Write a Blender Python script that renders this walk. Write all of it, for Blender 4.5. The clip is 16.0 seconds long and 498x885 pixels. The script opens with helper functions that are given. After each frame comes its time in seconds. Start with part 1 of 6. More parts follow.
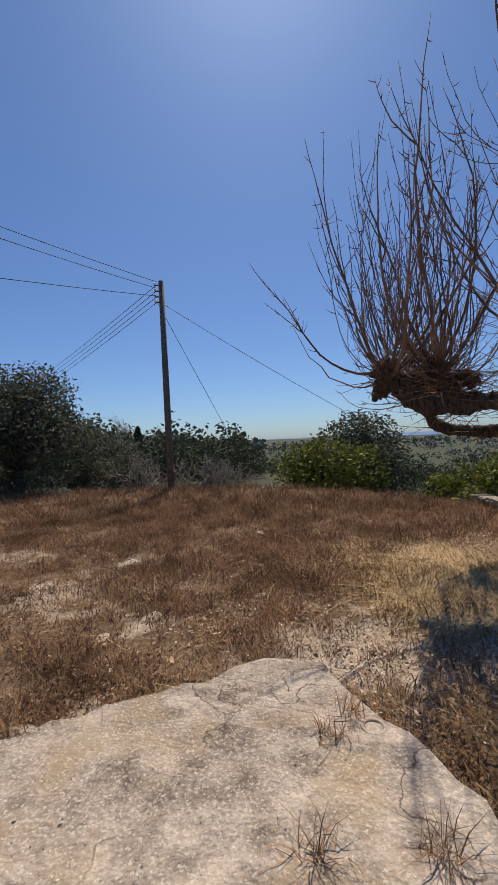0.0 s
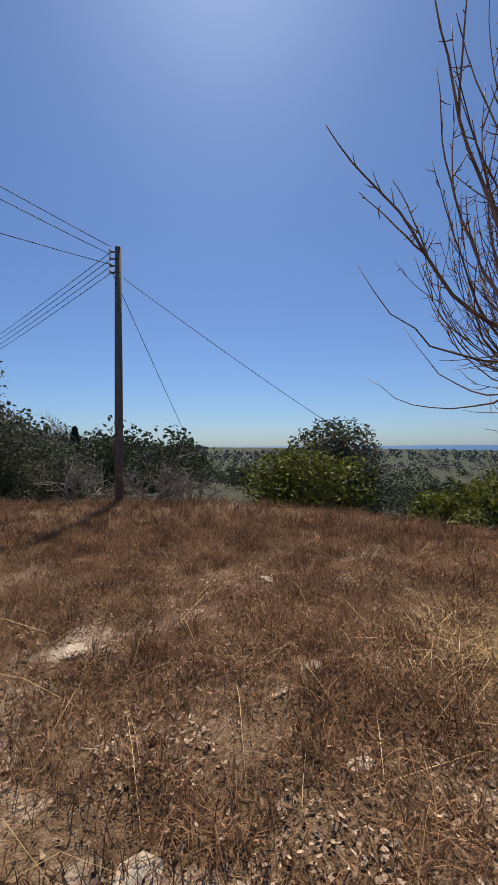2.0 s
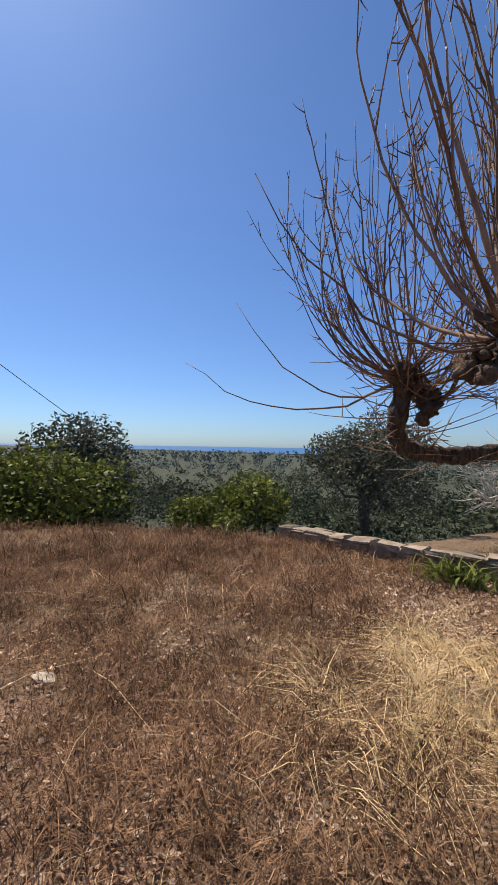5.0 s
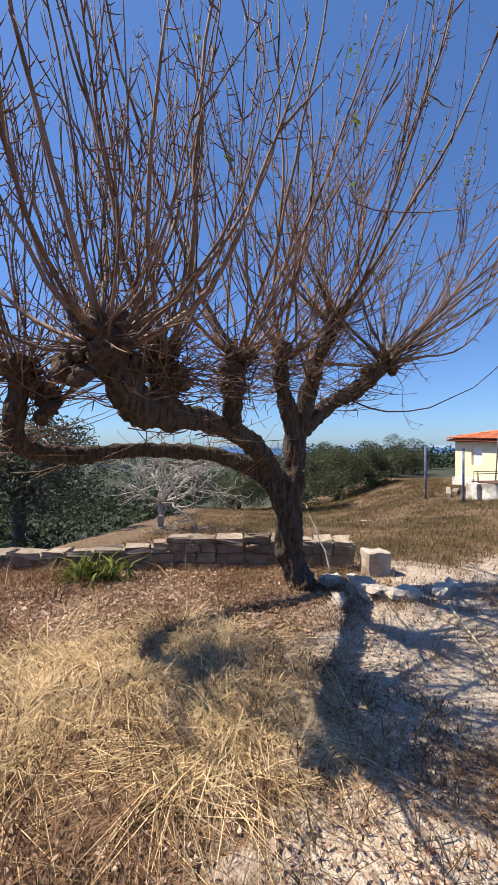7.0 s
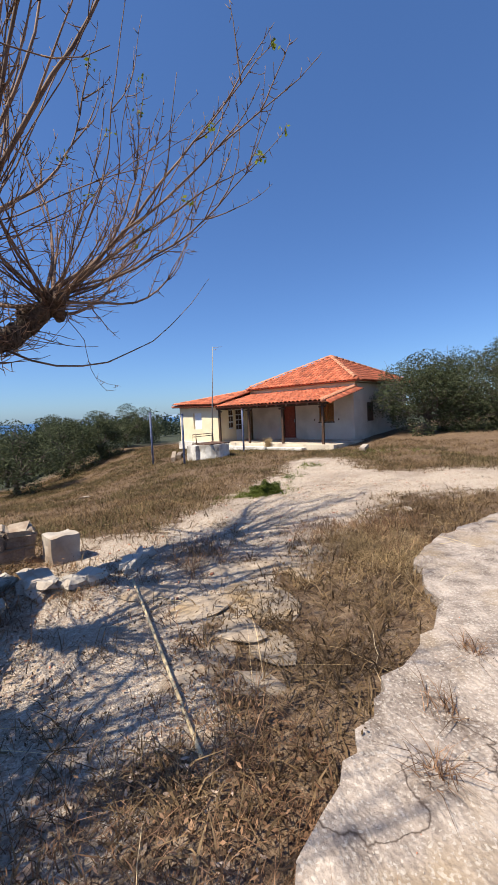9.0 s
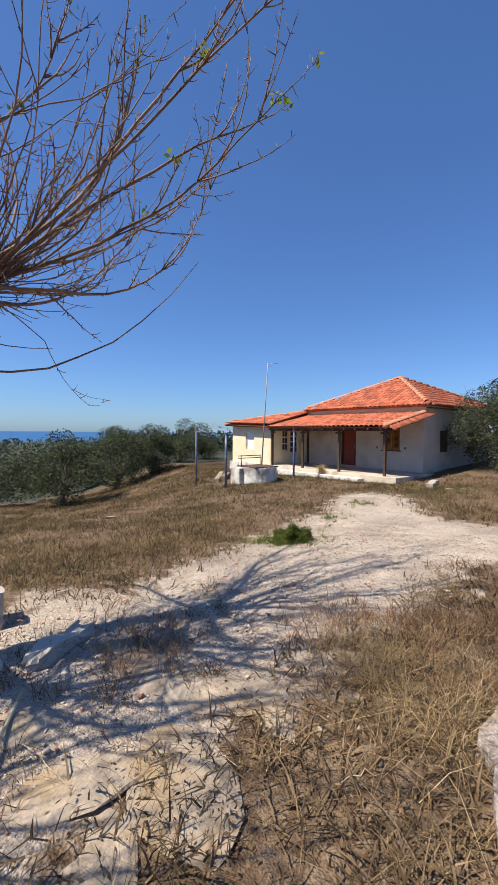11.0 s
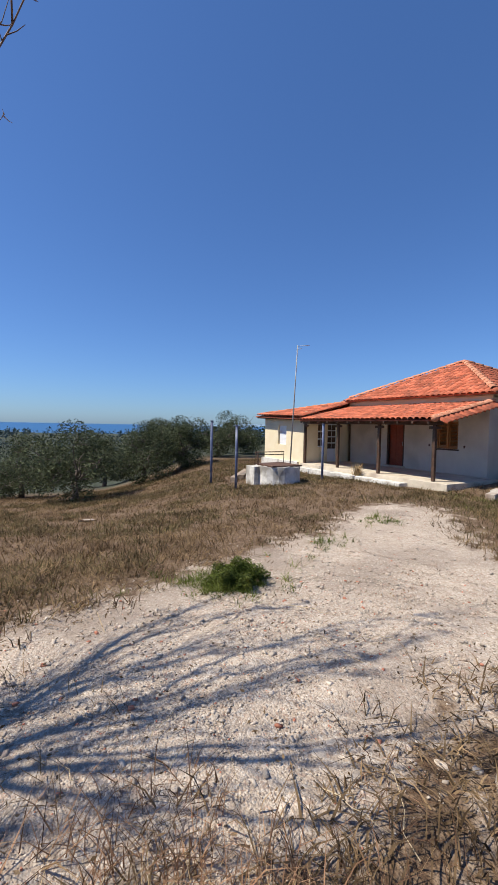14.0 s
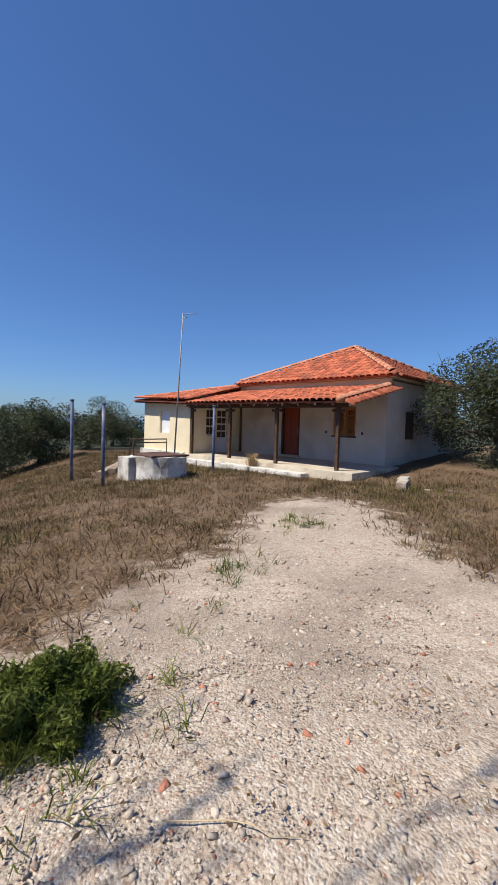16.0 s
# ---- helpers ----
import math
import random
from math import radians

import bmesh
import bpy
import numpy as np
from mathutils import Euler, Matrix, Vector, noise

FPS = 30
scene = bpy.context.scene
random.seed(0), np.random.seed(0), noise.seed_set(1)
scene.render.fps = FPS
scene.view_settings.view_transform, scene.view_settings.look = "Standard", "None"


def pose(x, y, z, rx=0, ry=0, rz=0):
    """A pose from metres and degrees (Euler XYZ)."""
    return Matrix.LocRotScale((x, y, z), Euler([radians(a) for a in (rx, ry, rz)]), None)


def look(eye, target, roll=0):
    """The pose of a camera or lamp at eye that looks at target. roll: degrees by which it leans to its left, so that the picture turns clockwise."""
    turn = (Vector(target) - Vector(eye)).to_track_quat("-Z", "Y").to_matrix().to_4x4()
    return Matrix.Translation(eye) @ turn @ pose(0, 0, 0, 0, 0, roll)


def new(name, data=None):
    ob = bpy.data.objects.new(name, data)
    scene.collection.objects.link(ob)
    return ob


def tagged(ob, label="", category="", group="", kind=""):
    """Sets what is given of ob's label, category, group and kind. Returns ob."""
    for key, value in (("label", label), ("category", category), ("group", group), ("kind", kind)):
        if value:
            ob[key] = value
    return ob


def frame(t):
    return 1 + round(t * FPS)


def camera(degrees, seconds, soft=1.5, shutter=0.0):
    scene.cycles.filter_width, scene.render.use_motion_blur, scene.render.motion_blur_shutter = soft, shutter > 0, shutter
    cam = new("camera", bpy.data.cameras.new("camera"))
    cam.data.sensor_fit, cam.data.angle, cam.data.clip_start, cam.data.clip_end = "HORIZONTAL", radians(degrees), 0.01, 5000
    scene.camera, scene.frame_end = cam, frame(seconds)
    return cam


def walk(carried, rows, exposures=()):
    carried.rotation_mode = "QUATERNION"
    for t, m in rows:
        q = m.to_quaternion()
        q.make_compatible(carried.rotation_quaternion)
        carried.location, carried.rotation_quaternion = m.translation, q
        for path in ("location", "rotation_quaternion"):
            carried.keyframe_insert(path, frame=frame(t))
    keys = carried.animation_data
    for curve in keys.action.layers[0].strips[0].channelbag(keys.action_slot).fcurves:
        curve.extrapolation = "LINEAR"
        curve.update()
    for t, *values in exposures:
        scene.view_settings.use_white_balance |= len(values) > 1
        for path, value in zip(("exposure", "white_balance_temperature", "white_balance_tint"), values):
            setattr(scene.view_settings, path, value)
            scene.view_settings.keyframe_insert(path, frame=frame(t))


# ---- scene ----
cam = camera(63.1, 16.0, soft=0.9)
PATH = [
    (0, (2.558, 1.719, 1.803), (2.559, 3.719, 1.786), -2.8),
    (0.5, (2.22, 2.314, 1.809), (2.197, 4.314, 1.763), -2.3),
    (1, (1.982, 2.961, 1.778), (2.002, 4.96, 1.732), -1.7),
    (1.5, (1.793, 3.588, 1.751), (1.935, 5.583, 1.744), -1.0),
    (2, (1.687, 4.192, 1.768), (1.976, 6.171, 1.783), -0.4),
    (2.5, (1.611, 4.693, 1.758), (2.044, 6.646, 1.77), 0.1),
    (3, (1.479, 5.174, 1.751), (2.05, 7.09, 1.723), 0.3),
    (3.2, (1.419, 5.378, 1.706), (2.059, 7.273, 1.666), 0.5),
    (5.3, (1.546, 6.19, 1.821), (3.099, 7.45, 1.855), 0.6),
    (5.5, (1.613, 6.117, 1.817), (3.237, 7.283, 1.858), 0.4),
    (6, (1.698, 6.013, 1.833), (3.536, 6.8, 1.87), 0.6),
    (6.5, (1.748, 5.908, 1.838), (3.71, 6.293, 1.871), 0.5),
    (7, (1.785, 5.825, 1.847), (3.785, 5.824, 1.866), 0.1),
    (7.5, (1.842, 5.7, 1.837), (3.81, 5.344, 1.832), -0.7),
    (8, (1.961, 5.523, 1.81), (3.846, 4.856, 1.771), -1.6),
    (8.5, (2.185, 5.264, 1.766), (3.947, 4.321, 1.686), -2.2),
    (9, (2.35, 4.852, 1.705), (3.982, 3.706, 1.557), -2.7),
    (9.2, (2.416, 4.628, 1.66), (4.053, 3.487, 1.53), -1.6),
    (11.3, (3.373, 3.067, 1.857), (5.188, 2.229, 1.817), 0.1),
    (11.5, (3.428, 2.842, 1.866), (5.25, 2.018, 1.834), -0.1),
    (12, (3.526, 2.32, 1.866), (5.378, 1.563, 1.837), 0.0),
    (12.5, (3.675, 1.822, 1.845), (5.552, 1.133, 1.815), 0.4),
    (13, (3.93, 1.375, 1.843), (5.828, 0.744, 1.8), 1.0),
    (13.5, (4.276, 1.018, 1.829), (6.188, 0.435, 1.766), 1.3),
    (14, (4.796, 0.816, 1.773), (6.711, 0.245, 1.689), 1.1),
    (14.5, (5.287, 0.622, 1.619), (7.182, -0.009, 1.519), -1.1),
    (15, (5.975, 0.379, 1.521), (7.827, -0.376, 1.471), 1.0),
    (15.5, (6.628, 0.153, 1.444), (8.423, -0.726, 1.365), 0.8),
    (16, (7.176, -0.151, 1.378), (8.853, -1.237, 1.282), 1.7),
]
EXPOSURES = [(0, -0.38, 7050, 10), (2, -0.3, 7100, 10), (3.2, -0.26, 7100, 10), (5.3, 0.06, 6750, 10), (7, 0.3, 6600, 10), (9, 0.14, 6550, 10), (11.3, 0.08, 6350, 10), (14, -0.08, 6250, 10), (16, -0.2, 6250, 10)]
walk(cam, [(t, look(eye, target, roll)) for t, eye, target, roll in PATH], EXPOSURES)

# ---- sky, sun, exposure ----
SUN_AZ, SUN_EL = 5.0, 56.0
world = bpy.data.worlds.new("sky")
scene.world = world
world.use_nodes = True
wn = world.node_tree.nodes
sky = wn.new("ShaderNodeTexSky")
sky.sky_type = 'NISHITA'
sky.sun_disc = False
sky.sun_elevation, sky.sun_rotation = radians(SUN_EL), radians(SUN_AZ)
sky.air_density, sky.dust_density, sky.ozone_density, sky.altitude = 1.0, 0.6, 1.6, 300.0
wn["Background"].inputs[1].default_value = 0.105
clear = wn.new("ShaderNodeMix")
clear.data_type, clear.blend_type = 'RGBA', 'MULTIPLY'
clear.inputs[0].default_value = 1.0
clear.inputs[7].default_value = (0.64, 0.89, 1.30, 1)
world.node_tree.links.new(sky.outputs[0], clear.inputs[6])
even = wn.new("ShaderNodeMix")
even.data_type = 'RGBA'
even.inputs[0].default_value = 0.14
even.inputs[7].default_value = (1.0, 2.5, 5.7, 1)
world.node_tree.links.new(clear.outputs[2], even.inputs[6])
world.node_tree.links.new(even.outputs[2], wn["Background"].inputs[0])
sun = new("sun", bpy.data.lights.new("sun", 'SUN'))
sun.data.energy, sun.data.angle, sun.data.color = 6.9, radians(0.53), (1.0, 0.91, 0.77)
az, el = radians(SUN_AZ), radians(SUN_EL)
sun.matrix_world = look((40 * math.sin(az), 40 * math.cos(az), 45), (0, 0, 45 - 40 * math.tan(el)))


# ---- materials ----
def mat(name, c1, c2, scale=8.0, rough=0.85, bump=0.3, metal=0.0, fine=60.0, third=None, island=0.0, dist=0.02, spec=0.3, stretch=1.0):
    """Two colours mixed by coarse and fine noise at world scale, with relief; third: stain colour; island: variation per piece."""
    m = bpy.data.materials.new(name)
    m.use_nodes = True
    nt = m.node_tree
    n, l = nt.nodes, nt.links
    b = n["Principled BSDF"]
    b.inputs["Roughness"].default_value = rough
    b.inputs["Metallic"].default_value = metal
    b.inputs["Specular IOR Level"].default_value = spec
    geo = n.new("ShaderNodeNewGeometry")
    t1, t2 = n.new("ShaderNodeTexNoise"), n.new("ShaderNodeTexNoise")
    drawn = n.new("ShaderNodeVectorMath")
    drawn.operation = 'MULTIPLY'
    drawn.inputs[1].default_value = (1, 1, stretch)
    l.new(geo.outputs["Position"], drawn.inputs[0])
    for t, s in ((t1, scale), (t2, fine)):
        t.inputs["Scale"].default_value = s
        t.inputs["Detail"].default_value = 5
        l.new(drawn.outputs[0], t.inputs["Vector"])
    add = n.new("ShaderNodeMath")
    add.operation = 'MULTIPLY_ADD'
    l.new(t2.outputs[0], add.inputs[0])
    add.inputs[1].default_value = 0.45
    l.new(t1.outputs[0], add.inputs[2])
    ramp = n.new("ShaderNodeMapRange")
    ramp.inputs[1].default_value, ramp.inputs[2].default_value = 0.5, 0.95
    l.new(add.outputs[0], ramp.inputs[0])
    mix = n.new("ShaderNodeMix")
    mix.data_type = 'RGBA'
    mix.inputs[6].default_value, mix.inputs[7].default_value = (*c1, 1), (*c2, 1)
    l.new(ramp.outputs[0], mix.inputs[0])
    out = mix.outputs[2]
    if third:
        t3 = n.new("ShaderNodeTexNoise")
        t3.inputs["Scale"].default_value = scale * 0.37
        t3.inputs["Detail"].default_value = 7
        l.new(geo.outputs["Position"], t3.inputs["Vector"])
        r3 = n.new("ShaderNodeMapRange")
        r3.inputs[1].default_value, r3.inputs[2].default_value = 0.52, 0.68
        l.new(t3.outputs[0], r3.inputs[0])
        m3 = n.new("ShaderNodeMix")
        m3.data_type = 'RGBA'
        m3.inputs[7].default_value = (*third, 1)
        l.new(r3.outputs[0], m3.inputs[0])
        l.new(out, m3.inputs[6])
        out = m3.outputs[2]
    if island:
        info = n.new("ShaderNodeObjectInfo")
        both = n.new("ShaderNodeMath")
        l.new(geo.outputs["Random Per Island"], both.inputs[0])
        l.new(info.outputs["Random"], both.inputs[1])
        fr = n.new("ShaderNodeMath")
        fr.operation = 'FRACT'
        l.new(both.outputs[0], fr.inputs[0])
        hsv = n.new("ShaderNodeHueSaturation")
        v = n.new("ShaderNodeMapRange")
        v.inputs[3].default_value, v.inputs[4].default_value = 1 - island, 1 + island
        l.new(fr.outputs[0], v.inputs[0])
        l.new(v.outputs[0], hsv.inputs["Value"])
        l.new(out, hsv.inputs["Color"])
        out = hsv.outputs[0]
    l.new(out, b.inputs["Base Color"])
    if bump:
        bp = n.new("ShaderNodeBump")
        bp.inputs["Strength"].default_value = bump
        bp.inputs["Distance"].default_value = dist
        l.new(add.outputs[0], bp.inputs["Height"])
        l.new(bp.outputs[0], b.inputs["Normal"])
    return m


def leafy(name, c1, c2, rough=0.6, glow=0.25, island=0.35):
    """Thin leaves or blades: colour varies from piece to piece, a little light passes through."""
    m = mat(name, c1, c2, 1.3, rough, 0, fine=9, island=island, spec=0.15)
    nt = m.node_tree
    n, l = nt.nodes, nt.links
    b = n["Principled BSDF"]
    tr = n.new("ShaderNodeBsdfTranslucent")
    l.new(b.inputs["Base Color"].links[0].from_socket, tr.inputs[0])
    mx = n.new("ShaderNodeMixShader")
    mx.inputs[0].default_value = glow
    l.new(b.outputs[0], mx.inputs[1])
    l.new(tr.outputs[0], mx.inputs[2])
    l.new(mx.outputs[0], n["Material Output"].inputs[0])
    return m


def ground_material():
    """Dry soil, pale rubble track, leaf litter and green plain, by named zones of the sheet."""
    m = bpy.data.materials.new("dry_ground")
    m.use_nodes = True
    nt = m.node_tree
    n, l = nt.nodes, nt.links
    b = n["Principled BSDF"]
    b.inputs["Roughness"].default_value = 0.95
    b.inputs["Specular IOR Level"].default_value = 0.15
    geo = n.new("ShaderNodeNewGeometry")

    def tex(s, d=6, kind="ShaderNodeTexNoise"):
        t = n.new(kind)
        t.inputs["Scale"].default_value = s
        if kind == "ShaderNodeTexNoise":
            t.inputs["Detail"].default_value = d
        l.new(geo.outputs["Position"], t.inputs["Vector"])
        return t

    def rng(src, a, c, lo=0.0, hi=1.0):
        r = n.new("ShaderNodeMapRange")
        for i, v in enumerate((a, c, lo, hi)):
            r.inputs[i + 1].default_value = v
        l.new(src, r.inputs[0])
        return r.outputs[0]

    def mixc(f, a, c):
        x = n.new("ShaderNodeMix")
        x.data_type = 'RGBA'
        for s, v in ((6, a), (7, c)):
            if isinstance(v, tuple):
                x.inputs[s].default_value = (*v, 1)
            else:
                l.new(v, x.inputs[s])
        l.new(f, x.inputs[0])
        return x.outputs[2]

    def zone(name, wobble, a, c):
        at = n.new("ShaderNodeAttribute")
        at.attribute_name = name
        s = n.new("ShaderNodeMath")
        s.operation = 'ADD'
        l.new(at.outputs["Fac"], s.inputs[0])
        l.new(wobble, s.inputs[1])
        return rng(s.outputs[0], a, c)
    big, mid, fine, grit = tex(0.6), tex(3.2), tex(17), tex(85, 4)
    stones = tex(38, kind="ShaderNodeTexVoronoi")
    chips = tex(62, kind="ShaderNodeTexVoronoi")
    soil = mixc(rng(mid.outputs[0], 0.35, 0.68), (0.105, 0.063, 0.037), (0.195, 0.13, 0.08))
    soil = mixc(rng(fine.outputs[0], 0.42, 0.66), soil, (0.25, 0.18, 0.12))
    soil = mixc(rng(grit.outputs[0], 0.5, 0.7), soil, (0.07, 0.045, 0.03))
    pale = mixc(rng(mid.outputs[0], 0.3, 0.7), (0.55, 0.455, 0.36), (0.42, 0.335, 0.255))
    sep = n.new("ShaderNodeSeparateColor")
    l.new(stones.outputs["Color"], sep.inputs[0])
    pale = mixc(rng(sep.outputs[0], 0.55, 0.98, 0, 0.55), pale, (0.52, 0.445, 0.355))
    pale = mixc(rng(sep.outputs[1], 0.80, 0.98, 0, 0.5), pale, (0.36, 0.21, 0.145))
    sepc = n.new("ShaderNodeSeparateColor")
    l.new(chips.outputs["Color"], sepc.inputs[0])
    pale = mixc(rng(sepc.outputs[0], 0.5, 1.0, 0, 0.75), pale, (0.66, 0.59, 0.50))
    pale = mixc(rng(sepc.outputs[1], 0.6, 1.0, 0, 0.6), pale, (0.20, 0.15, 0.105))
    pale = mixc(rng(grit.outputs[0], 0.5, 0.72, 0, 0.7), pale, (0.21, 0.16, 0.115))
    pale = mixc(rng(big.outputs[0], 0.48, 0.66, 0, 0.65), pale, (0.24, 0.19, 0.15))
    litter = mixc(rng(chips.outputs["Distance"], 0.1, 0.6), (0.40, 0.27, 0.19), (0.15, 0.085, 0.055))
    green = mixc(rng(mid.outputs[0], 0.4, 0.62), (0.038, 0.048, 0.032), (0.07, 0.074, 0.05))
    wob = rng(mid.outputs[0], 0.25, 0.75, -0.32, 0.32)
    col = mixc(zone("gravel", wob, 0.4, 0.62), soil, pale)
    col = mixc(zone("litter", wob, 0.4, 0.7), col, litter)
    col = mixc(zone("plain", wob, 0.3, 0.8), col, green)
    l.new(col, b.inputs["Base Color"])
    h = n.new("ShaderNodeMath")
    h.operation = 'MULTIPLY_ADD'
    l.new(rng(chips.outputs["Distance"], 0.0, 0.6, 1, 0), h.inputs[0])
    h.inputs[1].default_value = 0.5
    l.new(fine.outputs[0], h.inputs[2])
    h2 = n.new("ShaderNodeMath")
    h2.operation = 'MULTIPLY_ADD'
    l.new(grit.outputs[0], h2.inputs[0])
    h2.inputs[1].default_value = 0.7
    l.new(h.outputs[0], h2.inputs[2])
    bp = n.new("ShaderNodeBump")
    bp.inputs["Strength"].default_value, bp.inputs["Distance"].default_value = 0.7, 0.022
    l.new(h2.outputs[0], bp.inputs["Height"])
    l.new(bp.outputs[0], b.inputs["Normal"])
    return m


GROUND = ground_material()
BARK = mat("mulberry_bark", (0.03, 0.021, 0.015), (0.15, 0.112, 0.085), 26, 0.95, 1.0, fine=90, dist=0.05, stretch=0.22)
KNOT = mat("pollard_knot_bark", (0.05, 0.032, 0.022), (0.17, 0.11, 0.07), 22, 0.95, 1.0, fine=90, dist=0.04)
SHOOT = mat("shoot_bark", (0.10, 0.056, 0.036), (0.29, 0.185, 0.125), 3, 0.75, 0.2, fine=60, island=0.3)
GREYBARK = mat("grey_bark", (0.26, 0.24, 0.21), (0.50, 0.47, 0.43), 9, 0.9, 0.6, fine=60)
THORN = mat("weathered_thorn_bark", (0.12, 0.105, 0.088), (0.30, 0.275, 0.24), 9, 0.9, 0.6, fine=60)
OLIVEBARK = mat("olive_bark", (0.06, 0.048, 0.038), (0.17, 0.14, 0.115), 9, 0.95, 0.9, fine=60)
OLIVE = leafy("olive_leaf", (0.035, 0.046, 0.02), (0.115, 0.13, 0.068), 0.7, 0.25, 0.5)
OLIVEGREY = leafy("silver_olive_leaf", (0.045, 0.052, 0.034), (0.15, 0.158, 0.11), 0.7, 0.25, 0.5)
CITRUS = leafy("citrus_leaf", (0.04, 0.062, 0.012), (0.20, 0.215, 0.04), 0.6, 0.25, 0.55)
WEED = leafy("brown_weed", (0.085, 0.042, 0.022), (0.37, 0.222, 0.13), 0.9, 0.15, 0.6)
DRYGRASS = leafy("dry_grass", (0.34, 0.235, 0.12), (0.50, 0.37, 0.20), 0.75, 0.25, 0.35)
STRAW = leafy("golden_straw", (0.40, 0.28, 0.14), (0.72, 0.55, 0.32), 0.6, 0.15, 0.5)
GREENGRASS = leafy("green_grass", (0.05, 0.075, 0.012), (0.19, 0.21, 0.045), 0.6, 0.3, 0.5)
YOUNGLEAF = leafy("young_leaf", (0.12, 0.16, 0.02), (0.28, 0.32, 0.05), 0.6, 0.4, 0.3)
DEADLEAF = leafy("dead_leaf", (0.20, 0.125, 0.085), (0.56, 0.43, 0.33), 0.85, 0.1, 0.6)
ROCK = mat("limestone", (0.40, 0.325, 0.245), (0.60, 0.51, 0.41), 12, 0.9, 0.7, fine=70, third=(0.33, 0.28, 0.23), island=0.22)
PEBBLE = mat("mixed_rubble_stone", (0.36, 0.29, 0.225), (0.60, 0.52, 0.425), 14, 0.9, 0.5, fine=70, third=(0.42, 0.32, 0.25), island=0.25)
LEDGE = mat("bedrock_limestone", (0.24, 0.185, 0.13), (0.44, 0.36, 0.275), 7, 0.92, 0.8, fine=50, third=(0.34, 0.24, 0.13), island=0.12)
COPING = mat("coping_stone", (0.21, 0.16, 0.115), (0.36, 0.295, 0.225), 9, 0.92, 0.8, fine=60, third=(0.20, 0.14, 0.10), island=0.25)
CONCRETE = mat("weathered_concrete", (0.36, 0.315, 0.26), (0.54, 0.485, 0.415), 3.5, 0.9, 0.6, fine=55, third=(0.30, 0.22, 0.16), dist=0.03)


def cracked(m, scale, dark, width=0.010):
    """Adds a net of dark cracks and fine pale grit to a material."""
    nt = m.node_tree
    n, l = nt.nodes, nt.links
    b = n["Principled BSDF"]
    old = b.inputs["Base Color"].links[0].from_socket
    geo = n.new("ShaderNodeNewGeometry")
    warp = n.new("ShaderNodeTexNoise")
    warp.inputs["Scale"].default_value, warp.inputs["Detail"].default_value = 2.2, 6
    l.new(geo.outputs["Position"], warp.inputs["Vector"])
    ad = n.new("ShaderNodeVectorMath")
    ad.operation = 'MULTIPLY_ADD'
    l.new(warp.outputs["Color"], ad.inputs[0])
    ad.inputs[1].default_value = (0.9, 0.9, 0.9)
    l.new(geo.outputs["Position"], ad.inputs[2])
    vo = n.new("ShaderNodeTexVoronoi")
    vo.feature = 'DISTANCE_TO_EDGE'
    vo.inputs["Scale"].default_value = scale
    l.new(ad.outputs[0], vo.inputs["Vector"])
    r = n.new("ShaderNodeMapRange")
    r.inputs[1].default_value, r.inputs[2].default_value, r.inputs[3].default_value, r.inputs[4].default_value = 0.0, width, 1.0, 0.0
    l.new(vo.outputs["Distance"], r.inputs[0])
    gap = n.new("ShaderNodeTexNoise")
    gap.inputs["Scale"].default_value = 1.1
    l.new(geo.outputs["Position"], gap.inputs["Vector"])
    g = n.new("ShaderNodeMapRange")
    g.inputs[1].default_value, g.inputs[2].default_value = 0.42, 0.55
    l.new(gap.outputs[0], g.inputs[0])
    mu = n.new("ShaderNodeMath")
    mu.operation = 'MULTIPLY'
    l.new(r.outputs[0], mu.inputs[0])
    l.new(g.outputs[0], mu.inputs[1])
    grit = n.new("ShaderNodeTexVoronoi")
    grit.inputs["Scale"].default_value = 95
    l.new(geo.outputs["Position"], grit.inputs["Vector"])
    sep = n.new("ShaderNodeSeparateColor")
    l.new(grit.outputs["Color"], sep.inputs[0])
    gr = n.new("ShaderNodeMapRange")
    gr.inputs[1].default_value, gr.inputs[2].default_value, gr.inputs[4].default_value = 0.7, 0.98, 0.45
    l.new(sep.outputs[0], gr.inputs[0])
    m1, m2 = n.new("ShaderNodeMix"), n.new("ShaderNodeMix")
    for x, col, src, fac in ((m1, (0.62, 0.57, 0.50, 1), old, gr.outputs[0]), (m2, (*dark, 1), None, mu.outputs[0])):
        x.data_type = 'RGBA'
        x.inputs[7].default_value = col
        l.new(fac, x.inputs[0])
    l.new(old, m1.inputs[6])
    l.new(m1.outputs[2], m2.inputs[6])
    l.new(m2.outputs[2], b.inputs["Base Color"])
    return m


CONCRETE_SLAB = cracked(mat("cracked_concrete", (0.13, 0.098, 0.078), (0.47, 0.395, 0.33), 5.0, 0.92, 1.0, fine=42, third=(0.31, 0.235, 0.16), dist=0.03), 0.8, (0.075, 0.052, 0.04))
WALLSTONE = mat("wall_stone", (0.17, 0.115, 0.08), (0.32, 0.24, 0.175), 9, 0.92, 0.8, fine=60, third=(0.22, 0.15, 0.10), island=0.2)
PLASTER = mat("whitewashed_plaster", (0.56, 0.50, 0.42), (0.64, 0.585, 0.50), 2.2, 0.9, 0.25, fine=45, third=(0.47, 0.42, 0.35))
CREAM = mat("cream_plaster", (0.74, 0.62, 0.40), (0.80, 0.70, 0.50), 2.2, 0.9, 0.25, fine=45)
WHITEWASH = mat("old_whitewash", (0.55, 0.52, 0.46), (0.74, 0.71, 0.65), 5, 0.9, 0.4, fine=40, third=(0.30, 0.27, 0.23))
